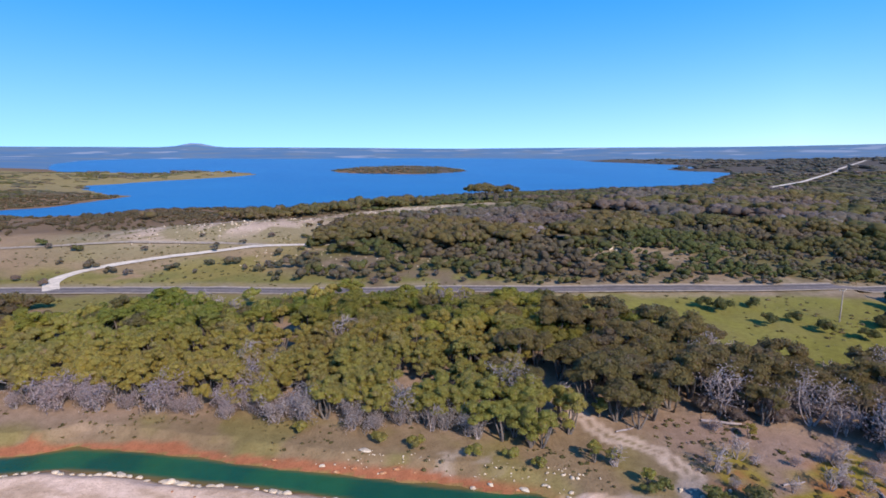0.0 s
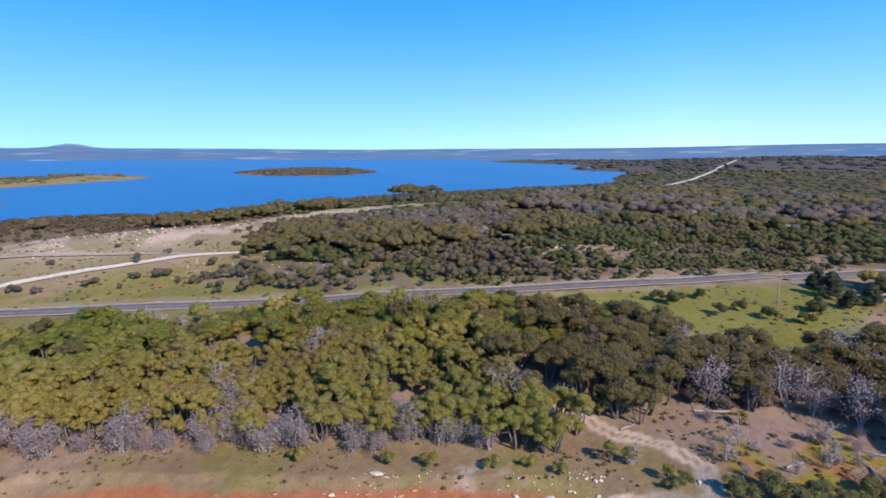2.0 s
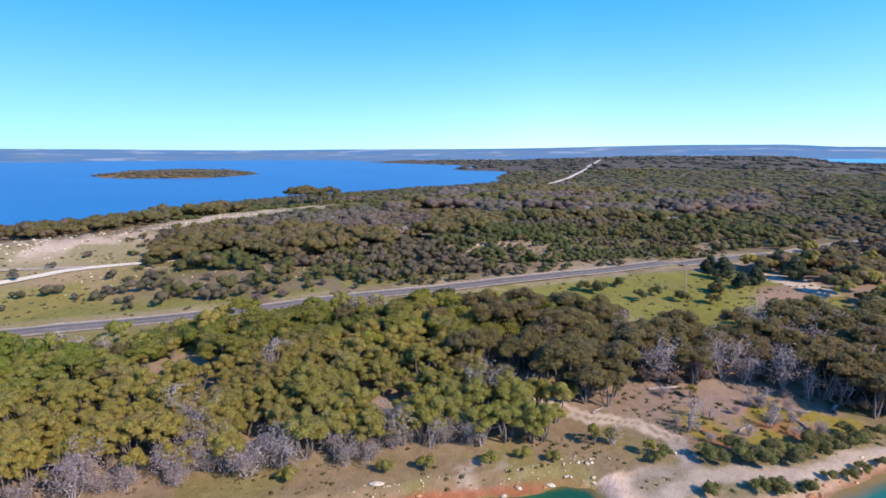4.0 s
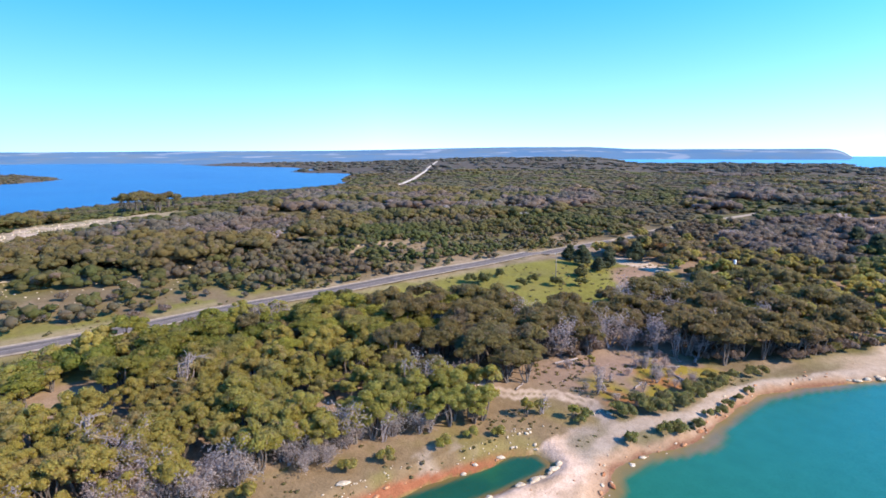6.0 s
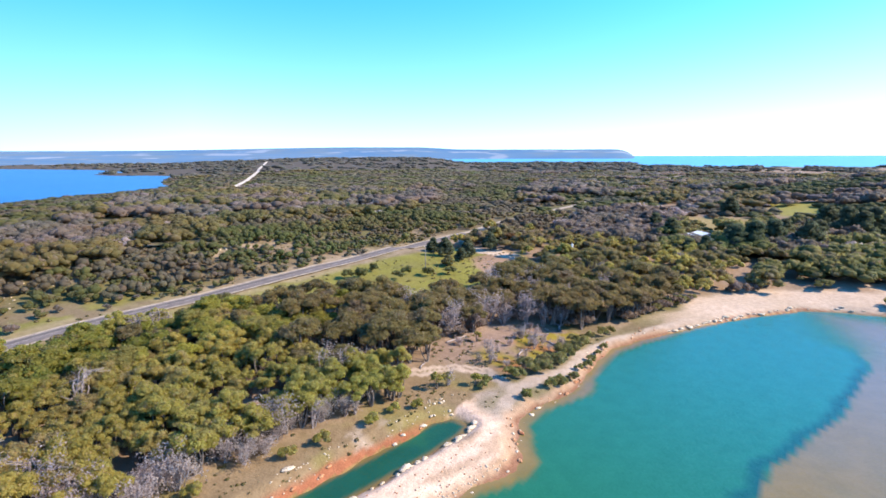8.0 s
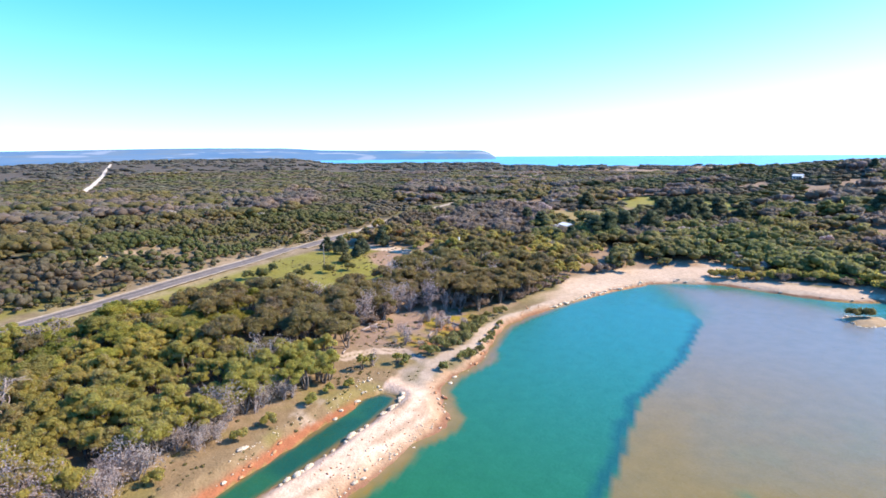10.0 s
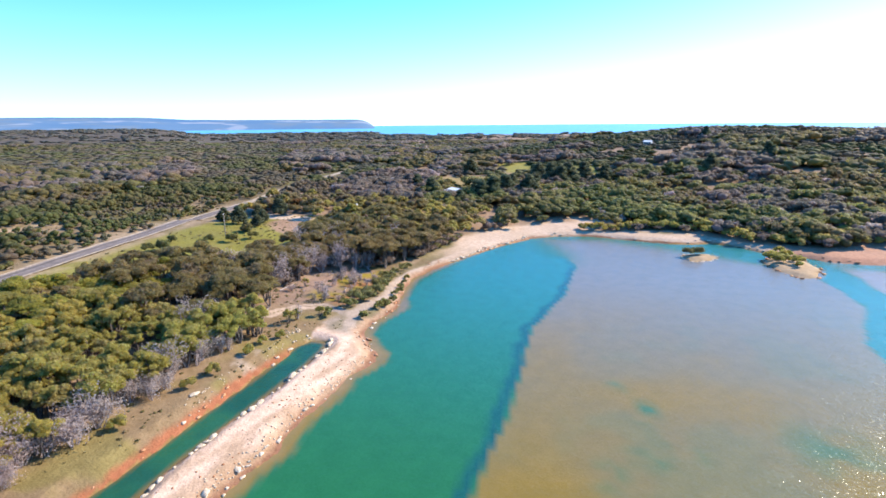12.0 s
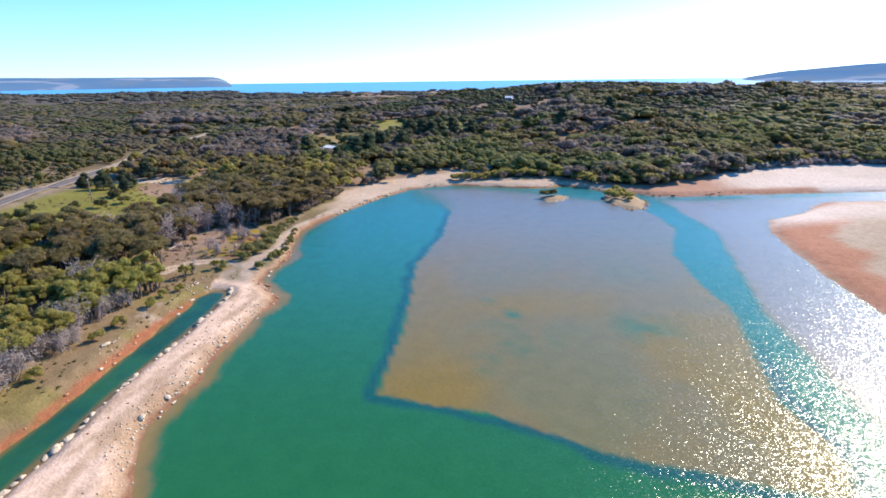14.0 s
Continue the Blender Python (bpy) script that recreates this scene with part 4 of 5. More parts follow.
# -------- the wood by the lagoon
wx_, wy_ = scatter(-112, 12, 60, 124, 2.55, near_wood)
mx_, my_ = scatter(12, 76, 28, 124, 3.3, near_wood)
ex_, ey_ = scatter(76, 150, 28, 124, 4.1, near_wood)
wx_, wy_ = np.concatenate([wx_, mx_, ex_]), np.concatenate([wy_, my_, ey_])
order = np.argsort(np.hypot(wx_ - 5, (wy_ - 62) * 1.3))
wx_, wy_ = wx_[order], wy_[order]
olive_left, tall_left, dead_left = 300, 240, 190
rest = {"olive": [], "dark": [], "grey": []}
for x, y in zip(wx_, wy_):
    stand = max(math.exp(-((x - 62) / 25) ** 2 - ((y - 73) / 11) ** 2), 0.5 * math.exp(-((x - 40) / 9) ** 2 - ((y - 88) / 8) ** 2))
    r = rng.random()
    s, turn = rng.uniform(0.72, 1.32) * (1.12 if x > 76 and y < 95 else 1.04), rng.uniform(0, 6.28)
    if y > 103 and x < 42 and rng.random() < 0.6:
        leaf, tone = ((OLIVE, "olive"), (BRIGHT, "bright green"), (DARK, "dark green"))[int(rng.integers(3))]
        grow("band_" + tone, x, y, rng.uniform(1.5, 2.7), turn, "bush", BUSH, leaf, None, tone + " rounded bush between the wood and the road", "bush", "bushes between wood and road")
    elif r < 0.62 * stand + 0.012:
        if dead_left:
            dead_left -= 1
            if rng.random() < 0.4:
                grow("dead", x, y, s * 1.3, turn, "dead_tree", DEAD, None, DEADWOOD, "bare bleached grey dead tree with twisted branches", "tree", "dead trees in the wood")
            else:
                grow("haggard", x, y, s * 1.35, turn, "dying_tree", HAGGARD, GREY, DEADWOOD, "lilac-grey dying tree with many fine dry twigs", "tree", "dying trees in the wood")
        else:
            rest["grey"].append((x, y, s))
    elif x > (23 if y < 77 else 11) + 2.4 * rng.normal() and y < 108 and (x < 80 or rng.random() < 0.5) or (y > 97 and rng.random() < 0.5):
        if tall_left:
            tall_left -= 1
            if y > 90 and x < 36 and rng.random() < 0.75:
                grow("umbrella", x, y, s * 0.9, turn, "tea_tree", TALL, UMBRELLA, BARK, "yellow-green tree with a flat umbrella crown", "tree", "umbrella-crowned trees of the wood", 0.9)
                continue
            grow("tall", x, y, s * (1.0 if x > 11 else 0.75), turn, "eucalypt_tree", TALL, DARK, BARK, "dark olive coastal tree with a flat spreading crown", "tree", "dark trees of the wood")
        else:
            rest["dark"].append((x, y, s))
    elif olive_left:
        olive_left -= 1
        grow("tea", x, y, s, turn, "tea_tree", TEA, OLIVE, BARK, "olive green tea tree with a billowing rounded crown", "tree", "tea trees of the wood")
    else:
        rest["olive"].append((x, y, s))


def low_template(n, radius, high, clump, leaves, leaf, level=1, flat=0.8):
    c = dome(n, radius, high * 0.3, high - clump * 0.4)
    r = clump * rng.uniform(0.75, 1.25, n)
    pieces = [lumps(c, r, level, flat)]
    if leaves:
        pieces.append(flakes(c, r, leaves, leaf, flat))
    return join(pieces)


MID = [low_template(8, 2.0, 2.5, 0.9, 160, 0.19, flat=0.65) for k in range(6)]
CANOPY = [low_template(12, 1.75, 3.6, 0.6, 480, 0.17, flat=0.75) for k in range(8)]
NEAR_WOOD = [low_template(11, 2.1, 2.3, 0.8, 130, 0.2, flat=0.6) for k in range(8)]
LOW = [low_template(4, 1.15, 1.0, 0.52, 30, 0.15, flat=0.75) for k in range(6)]
LOWER = [low_template(4, 1.15, 0.5, 0.66, 0, 0.13, flat=0.42) for k in range(6)]
FLAT = [low_template(2, 3.0, 0.9, 2.4, 0, 0.5, flat=0.2) for k in range(6)]
FAR = [low_template(4, 2.5, 2.2, 1.5, 14, 0.38, flat=0.45) for k in range(6)]
FARTHEST = [low_template(3, 3.0, 1.8, 2.2, 14, 0.6, flat=0.32) for k in range(6)]
for key, material, label in (("olive", OLIVE, "olive tea trees of the wood merging in one canopy"), ("dark", DARK, "dark coastal trees of the wood merging in one canopy"),
                             ("grey", GREY, "grey dead shrubs among the trees of the wood")):
    if rest[key]:
        p = np.array(rest[key])
        stuff("woodland", p[:, 0], p[:, 1], p[:, 2] * (1.0 if key == "olive" else 1.3), CANOPY if key == "olive" else MID, material, label)

# grey shrubs along the foot of the wood
for x in np.arange(-112, 14, 1.9):
    for row in range(2):
        if rng.random() < 0.1 + 0.75 * noise2(np.array([x]), np.array([3.0 * row]), 9, 72)[0] - 0.15 * row:
            px, py = x + rng.normal() * 0.9, south_edge(x) + 0.2 + 2.6 * row + rng.normal() * 0.9
            grow("fuzzy", px, py, rng.uniform(0.75, 1.8), rng.uniform(0, 6.28), "dead_shrub", FUZZY, GREY, DEADWOOD, "lilac-grey leafless shrub at the edge of the wood", "shrub", "grey shrubs at the wood's edge")


# -------- land beyond
def inland(x, y):
    """Where bushes grow north of the road and round the lagoon's head."""
    wet = (signed(x, y, LAKE) < 3) | (signed(x, y, LAGOON) < 9)
    west = smooth(x, -36, -58) * (y > 132) * smooth(y, 330, 190 + 0.0 * x)
    patch = noise2(x, y, 26, 81)
    near = np.where(y > 130, smooth(y + 14 * (noise2(x, y, 15, 82) - 0.5), 133, 139), 1.0)
    near = near * np.where((y > 130) & (y < 200), 0.82 + 0.18 * smooth(y, 155, 190), 1.0)
    keep = near * smooth(patch, 0.22, 0.42) * (1 - 0.97 * west)
    keep = keep * smooth(dist_line(x, y, DUNE) + 16 * (patch - 0.5), 14, 34)
    keep = keep * (1 - 0.93 * ((x < -245) & (y > 500) & (y < 1000) & (noise2(x, y, 60, 88) < 0.62)))
    keep = keep * smooth(dist_line(x, y, TRACK_FAR), 7, 10) * (1 - open_ground(x, y)) * ~wet
    keep = keep * (1 - smooth(np.exp(-((x - 55) / 70) ** 2 - ((y - 165) / 18) ** 2) * noise2(x, y, 6, 47), 0.54, 0.64))
    return keep


def woods(x, y):
    """Share of trees against low heath."""
    wx, wy = wobble(x, y, 30, 9, 89)
    clump = 1.3 * np.exp(-((x - 5) / 62) ** 2 - ((y - 190) / 24) ** 2)
    band = np.maximum(smooth(signed(wx, wy, WOOD_BAND), 8, -4), clump)
    shrubs = np.exp(-((x - 115) / 75) ** 2 - ((y - 158) / 24) ** 2)
    d = np.hypot(x + 40, y - 10)
    share = smooth(noise2(x, y, 60, 83, 2), 0.56, 0.62)
    plain = smooth(y - 0.42 * x, 20, 70)
    share = share * (1 - 0.75 * plain * smooth(d, 1050, 900))
    share = np.maximum(share, 0.9 * band * smooth(noise2(x, y, 16, 80), 0.2, 0.34))
    slope = smooth(y, 118, 80) * smooth(x, 90, 110) * smooth(x - 0.25 * np.abs(y), 215, 150)
    share = np.maximum(share, 0.95 * slope)
    return np.clip(share - 1.1 * shrubs, 0.02, 0.97)


def sector(x, y, lo, hi, a0=-48, a1=146):
    a0 = a0 if hi < 1100 else 17
    d, a = np.hypot(x + 40, y - 10), np.degrees(np.arctan2(x + 40, y - 10))
    return (d >= lo) & (d < hi) & (a > a0) & (a < a1)


def carpet(lo, hi, step, wood_t, heath_t, wood_s, heath_s, far=False, heath=1.0, wood=1.0):
    x, y = scatter(-hi, hi, -hi * 0.8, hi, step, lambda x, y: inland(x, y) * sector(x, y, lo, hi) * ~((y < 124) & (x < 150) & (y > 25)))
    tall = woods(x, y) + 0.12 * rng.normal(size=len(x)) > 0.5
    some = np.where(tall, rng.random(len(x)) < wood, rng.random(len(x)) < heath)
    x, y, tall = x[some], y[some], tall[some]
    marsh = (signed(x, y, LAKE) < 190) & (x < -45) & (y > 195) & (x > -330) & (y < 480)
    tall &= ~marsh | (signed(x, y, LAKE) < 25) & (x < -200) | (noise2(x, y, 35, 86) > 0.68)
    marsh &= ~tall
    green = (~tall) & ~marsh & (noise2(x, y, 30, 84) + 0.3 * np.exp(-((x - 115) / 85) ** 2 - ((y - 160) / 26) ** 2) > 0.52)
    warm = tall & (noise2(x, y, 45, 85) > 0.52)
    sunny = tall & (x > 90) & (y < 60) & (x < 235) & (noise2(x, y, 25, 79) > 0.42)
    warm &= ~sunny
    lilac = tall & (np.hypot(x, y) < 300) & (noise2(x, y, 5, 99, 1) > 0.86)
    tall, warm, sunny = tall & ~lilac, warm & ~lilac, sunny & ~lilac
    for sel, t, s, material, name, label in ((lilac, wood_t, wood_s * 0.8, GREY, "dead_shrubs", "lilac-grey dry shrubs among the scrub"), (sunny, wood_t, wood_s, SHORE, "scrub_woodland", "olive coastal trees behind the beach"),
                                             (tall & ~warm & ~sunny, wood_t, wood_s, SCRUB, "scrub_woodland", "dark scrub trees covering the land"),
                                             (warm, wood_t, wood_s, DARK, "scrub_woodland", "dark olive scrub trees covering the land"),
                                             (green, heath_t, heath_s, GREEN, "heath", "green low bushes covering the land"),
                                             (marsh, heath_t, heath_s, MARSH, "marsh_plants", "brown low marsh plants by the lake"),
                                             (~tall & ~lilac & ~green & ~marsh, heath_t, heath_s, HEATH, "heath", "olive grey low heath covering the land")):
        if sel.any():
            stuff(name, x[sel], y[sel], s * rng.uniform(0.6, 1.4, int(sel.sum())) * (0.62 if material is MARSH else 1.0), t, HAZED_LEAVES if far else material, label)


carpet(0, 270, 3.75, NEAR_WOOD, LOW, 1.65, 1.8, wood=0.82)
carpet(270, 520, 4.9, FAR, LOWER, 1.65, 2.7, heath=0.95)
carpet(520, 1000, 8.0, FARTHEST, FLAT, 1.6, 1.4, heath=0.85)
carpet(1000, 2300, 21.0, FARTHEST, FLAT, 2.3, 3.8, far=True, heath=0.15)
ey = np.repeat(np.arange(-180, -44, 2.6), 4)
ex = np.interp(ey, EAST_Y, EAST_X) + np.tile([1.5, 4.5, 8, 12], len(ey) // 4) + rng.normal(size=len(ey))
ey = ey + rng.normal(size=len(ey))
half = rng.random(len(ey)) < 0.6
stuff("shore_trees", ex[half], ey[half], rng.uniform(0.7, 1.4, int(half.sum())), MID, OLIVE, "olive trees along the edge of the sand flats")
stuff("shore_trees", ex[~half], ey[~half], rng.uniform(0.7, 1.4, int((~half).sum())), MID, SCRUB, "brownish trees along the edge of the sand flats")
gy = rng.uniform(-182, -112, 150)
gx = np.interp(gy, EAST_Y, EAST_X) + rng.uniform(-2.5, 2.5, 150)
stuff("dead_shrubs", gx, gy, rng.uniform(1.0, 1.8, 150), LOW, GREY, "lilac-grey dry shrubs along the edge of the sand flats")
ridge = curve_points(DUNE, 3.4)
bx, by = ridge[:, 0] - 26 + rng.normal(size=len(ridge)) * 5, ridge[:, 1] + 17 + rng.normal(size=len(ridge)) * 5
keep = by > 250
bx, by = bx[keep], by[keep]
stuff("dune_trees", np.concatenate([bx, bx - 7, bx - 13]), np.concatenate([by, by + 6, by + 9]), rng.uniform(1.2, 2.3, 3 * len(bx)), MID, DARK, "dark wind-shaped trees behind a low dune")
ix, iy = scatter(-240, 50, 940, 1280, 8.0, lambda x, y: (signed(x, y, ISLE) < -6) * smooth(noise2(x, y, 40, 87), 0.3, 0.5))
stuff("island_scrub", ix, iy, rng.uniform(0.7, 1.2, len(ix)), FARTHEST, HEATH, "olive scrub covering a flat island in the lake")

# low shrubs between the road and the scrub
for seed, material, label in ((131, GREEN, "green low shrubs on sandy ground beside a road"), (132, HEATH, "olive grey low shrubs on sandy ground beside a road")):
    bx, by = scatter(8, 135, 137, 172, 3.4, lambda x, y: smooth(noise2(x, y, 9, seed), 0.4, 0.55) * 0.75)
    stuff("heath", bx, by, rng.uniform(0.7, 1.6, len(bx)), LOW, material, label)

# tufts and low growth on the open ground
TUFT = [low_template(1, 0.2, 0.2, 0.34, 6, 0.16, flat=0.4) for k in range(6)]


def tufts(x0, x1, y0, y1, step, keep, lo, hi, material, label):
    x, y = scatter(x0, x1, y0, y1, step, keep)
    stuff("grass_tufts", x, y, rng.uniform(lo, hi, len(x)), TUFT, material, label)


def grassland(x, y):
    west = (x < -38) & (y > 134) & (y < 235) | (signed(x, y, FIELD) < 0) | (y > 135) & (y < 160) & (x < 130)
    off = np.minimum(np.minimum(dist_line(x, y, ROAD) - 3.5, dist_line(x, y, TRACK_A) - 2), dist_line(x, y, TRACK_B) - 2)
    return west * (off > 0.4) * smooth(noise2(x, y, 8, 95), 0.35, 0.6) * 0.7


tufts(-135, 130, 80, 235, 1.9, grassland, 0.5, 1.7, STRAW, "dry grass tufts and small shrubs on open ground")
tufts(-110, 20, 56, 78, 0.8, lambda x, y: (signed(x, y, POND) > 1.6) * (y > 58.5 - 0.1 * x) * (y < south_edge(x) + 2) * smooth(noise2(x, y, 4, 96), 0.4, 0.65) * 0.5, 0.3, 1.0, STRAW, "dry grass tufts between the wood and the water")
tufts(18, 64, 46, 74, 0.9, lambda x, y: ((signed(x, y, CLEARING) < 1) | (signed(x, y, LAGOON) < 7)) * (signed(x, y, LAGOON) > 2) * (dist_line(x, y, TRACK_SHORE) > 1.6) * (dist_line(x, y, TRACK_WOOD) > 1.6) * smooth(noise2(x, y, 4, 97), 0.42, 0.65) * 0.6, 0.4, 1.4, STRAW, "dry tufts and moss in a clearing")
tufts(18, 64, 46, 68, 1.7, lambda x, y: (signed(x, y, CLEARING) < 0.5) * (dist_line(x, y, TRACK_SHORE) > 2) * smooth(noise2(x, y, 5, 98), 0.52, 0.68) * 0.6, 0.5, 1.3, GREY, "grey dead twigs lying in a clearing")


# ---------------------------------------------------------------- single plants
def bushes(places, size, leaf, label, group, kind, name="bush"):
    for x, y in places:
        grow(kind, x + rng.normal() * 0.2, y + rng.normal() * 0.2, size * rng.uniform(0.8, 1.25), rng.uniform(0, 6.28), name, BUSH, leaf, None, label, "bush", group)


bushes([(37.7, 116.5), (40.4, 109.5), (42.5, 112), (21.4, 124.8), (24.4, 124.4), (70, 118.3), (72, 110), (88, 104.7), (66, 108), (75, 104), (61, 116), (58, 119), (80, 100)],
       1.6, GREEN, "rounded green bush on the grass beside the road", "bushes on the field", "field")
bushes([(-103, 134), (-87, 145), (-69, 146), (-75, 175), (-68, 180), (-51, 153.5), (-118, 169), (-128, 173), (-113, 139), (-116, 184), (-74, 170), (-57, 150), (-34, 144.5), (-50, 151), (-36, 145.5),
        (-25, 145), (-18.4, 137.5), (-13, 137.6), (-29, 158), (-21, 151), (-44, 165), (-62, 190), (-84, 186), (-95, 168), (4, 138), (12, 140), (-3, 143)],
       1.05, SCRUB, "low dark bush on dry grass", "bushes on the dry grass", "dry")
bushes([(-32, 117), (-27.7, 116), (-24, 117.5), (-13.6, 117), (-21, 106.5), (-16, 105.5), (-29, 113), (-11, 114), (-60, 117), (-66, 115), (-55, 113), (-36, 114)],
       2.5, BRIGHT, "broad bright green bush near the road", "green bushes by the road", "verge")
bushes([(29.4, 54.8), (31.4, 53.4), (34.1, 52.2), (36, 51.4), (37.8, 51.2), (40, 50.6), (42, 50.8), (44.5, 50.2), (46.8, 50), (49, 50.2), (51.4, 49.8), (54, 49.8), (56.4, 49.5), (60.4, 48.6), (63, 47.4),
        (34, 54), (39, 52.6), (45, 52), (52, 51.6), (84, 43.2), (86, 42.6), (88, 42), (90, 41), (92, 40.2), (94, 39.3), (96, 38.2), (98, 37)],
       1.3, SHORE, "low green shore bush beside a sandy path", "bushes along the shore path", "shore")
bushes([(24.7, 49.4), (31, 47.8), (33.1, 47.2), (32.6, 46.2), (43.3, 46.3), (46.8, 46.2), (54.6, 46.2), (41, 46.4), (23, 56.5), (24.5, 57), (37, 46.2), (50, 46.4)],
       0.85, SHORE, "small green bush on the rocky shore", "bushes on the rocky shore", "rocky")
bushes([(85, -30.5), (85.2, -32.8), (86.6, -34.6), (86, -33.6)], 1.3, GREEN, "green bush on a small stony islet", "bushes on the islets", "islet")
bushes([(81.7, -51.7), (78.6, -54.3), (75.8, -56.5), (83, -54.5), (86, -57), (80, -57), (84, -52.5), (88, -55), (78, -52.5), (73, -55), (90, -57.5)], 1.35, OLIVE, "olive bush on a rocky islet", "bushes on the rocky islet", "rocky_islet")
bushes([(113, 28), (115, 26.2), (112, 29.8), (116.4, 24.6), (114, 29), (120, -5.2), (119.5, -9.5), (119, -15.4), (117, -23.2), (116, -29.7), (115, -38), (120, -47), (121, -12), (119, -26)],
       1.5, SCRUB, "grey green bush on the beach sand", "bushes on the beach", "beach")
bushes([(-9, 66), (-4, 65), (3, 63.5), (8, 62.8), (-20, 69), (11.5, 61.5)], 0.9, OLIVE, "small olive bush at the foot of the wood", "bushes at the wood's foot", "foot")

bushes([(118.5 - 0.028 * (y + 24) ** 2 / 8 + rng.normal() * 0.7, y) for y in np.arange(-50, -2, 1.9) if rng.random() < 0.75], 1.7, OLIVE, "olive bush in a row at the back of the beach", "bush row behind the beach", "row")

bushes([(x + rng.normal() * 1.0, y + rng.normal() * 1.0) for x, y in curve_points([(36, 74.5), (46, 71.5), (56, 65.5), (62, 56), (72, 48), (84, 43), (96, 38)], 1.7) if rng.random() < 0.75], 1.45, SCRUB, "brownish shrub at the edge of the dark wood", "shrubs at the dark wood's edge", "edge")

for x, y, s in ((100, 114, 0.9), (97, 106, 0.62), (104, 107, 0.7), (117, 106, 0.9), (122, 109, 0.8), (103, 121, 0.75), (89, 106, 0.5), (113, 113, 0.65), (160, 33.5, 1.5), (164, 28, 1.65), (173, 23, 1.6), (168, 36, 1.3),
                (177, 12.5, 1.5), (184, 9.5, 1.4), (203, 1, 1.7), (198, -4, 1.6), (205, -8, 1.65), (217, -17, 1.4), (210, -27, 1.3), (218, -80, 1.5), (174, 57, 1.3), (153, 42, 1.0), (150, 47, 0.9), (252, -122, 1.4), (335, -115, 1.3),
                (190, 20, 1.2), (222, 6, 1.3), (130, 112, 0.8), (126, 117, 0.75), (186, 66, 1.2), (240, 44, 1.3)):
    grow("pine", x, y, s, rng.uniform(0, 6.28), "pine_tree", PINES, PINE, BARK, "dark blue-green rounded pine tree", "tree", "dark pines", 0.9)
for x, y, s in ((17, 372, 2.0), (22, 366, 2.3), (28, 371, 2.1), (35, 374, 1.7), (42, 380, 1.8), (33, 362, 1.6), (48, 390, 1.6)):
    grow("tall", x, y, s, rng.uniform(0, 6.28), "eucalypt_tree", TALL, DARK, BARK, "dark flat-topped tree standing above the lake shore", "tree", "trees by the lake")
grow("rust", 128, 104, 1.2, 0.5, "dying_tree", TEA, RUST, BARK, "rust-brown dying tree among green trees", "tree", "rusty tree")
for x, y, s in ((17.6, 77, 1.0), (0.5, 115.5, 1.5), (-2, 116.5, 1.4), (3.2, 116.8, 1.5), (5, 115.6, 1.2), (30, 94.5, 1.0), (57, 60.5, 1.15), (60, 59, 1.0), (-54, 113, 1.4), (-51, 114, 1.5), (-48.5, 112.5, 1.3), (-57, 112, 1.2), (36.5, 63, 0.9), (33, 60.5, 1.1), (44, 57, 0.9), (48, 61, 1.0),
                (-33, 75, 0.8), (-14, 71.5, 0.9), (-2, 69, 0.95), (4, 67, 0.9), (-50, 76, 0.9), (21, 61.5, 0.9)):
    grow("dead", x, y, s, rng.uniform(0, 6.28), "dead_tree", DEAD, None, DEADWOOD, "bare bleached grey dead tree with twisted branches", "tree", "dead trees in the wood")
for x, y in ((20.5, 61.8), (18.5, 62.5), (40.5, 67.6), (23.5, 58)):
    grow("tea", x, y, rng.uniform(0.5, 0.7), rng.uniform(0, 6.28), "tea_tree", TEA, OLIVE, BARK, "olive green tea tree with a billowing rounded crown", "tree", "tea trees of the wood")


for k in range(26):
    x, y = rng.uniform(32, 59), rng.uniform(52, 70)
    if signed(np.array([x]), np.array([y]), CLEARING)[0] < -0.8:
        if k % 2:
            grow("fuzzy", x, y, rng.uniform(0.35, 0.7), rng.uniform(0, 6.28), "dead_shrub", FUZZY, GREY, DEADWOOD, "small grey leafless shrub in a mossy clearing", "shrub", "dead shrubs in the clearing")
        else:
            grow("dead", x, y, rng.uniform(0.4, 0.75), rng.uniform(0, 6.28), "dead_tree", DEAD, None, DEADWOOD, "bare bleached grey dead tree with twisted branches", "tree", "dead trees in the wood", 0.7)


def fallen_log(x, y, length, radius, turn, label="bleached fallen trunk lying on bare ground"):
    root = tagged(new("fallen_log"), label, "log")
    pts = [(-length / 2, 0, radius * 0.8), (-length / 6, 0.12, radius * 0.9), (length / 5, -0.08, radius), (length / 2, 0.1, radius * 1.1)]
    pieces = [("log_trunk", tube(pts, [radius, radius * 0.95, radius * 0.8, radius * 0.6], 8)),
              ("log_branch", limb((length * 0.2, 0, radius), (length * 0.45, 0.9, radius * 3), radius * 0.45, 0.02, 0.1)),
              ("log_branch", limb((length * 0.05, 0, radius), (length * 0.25, -0.7, radius * 2.4), radius * 0.4, 0.02, 0.1))]
    for name, piece in pieces:
        ob = new(name, tri_mesh(name, *piece, DEADWOOD))
        ob.parent = root
    root.matrix_basis = pose(x, y, height_at(x, y), 0, 0, turn)


fallen_log(38.5, 71.2, 5.2, 0.22, -14)
fallen_log(58.5, 57.4, 4.0, 0.26, 25)
fallen_log(49, 55.5, 3.4, 0.16, 70)
fallen_log(40.5, 58, 3.0, 0.14, 10)
fallen_log(52, 59, 3.8, 0.16, 140)
fallen_log(24.5, 69.5, 3.0, 0.12, 20)


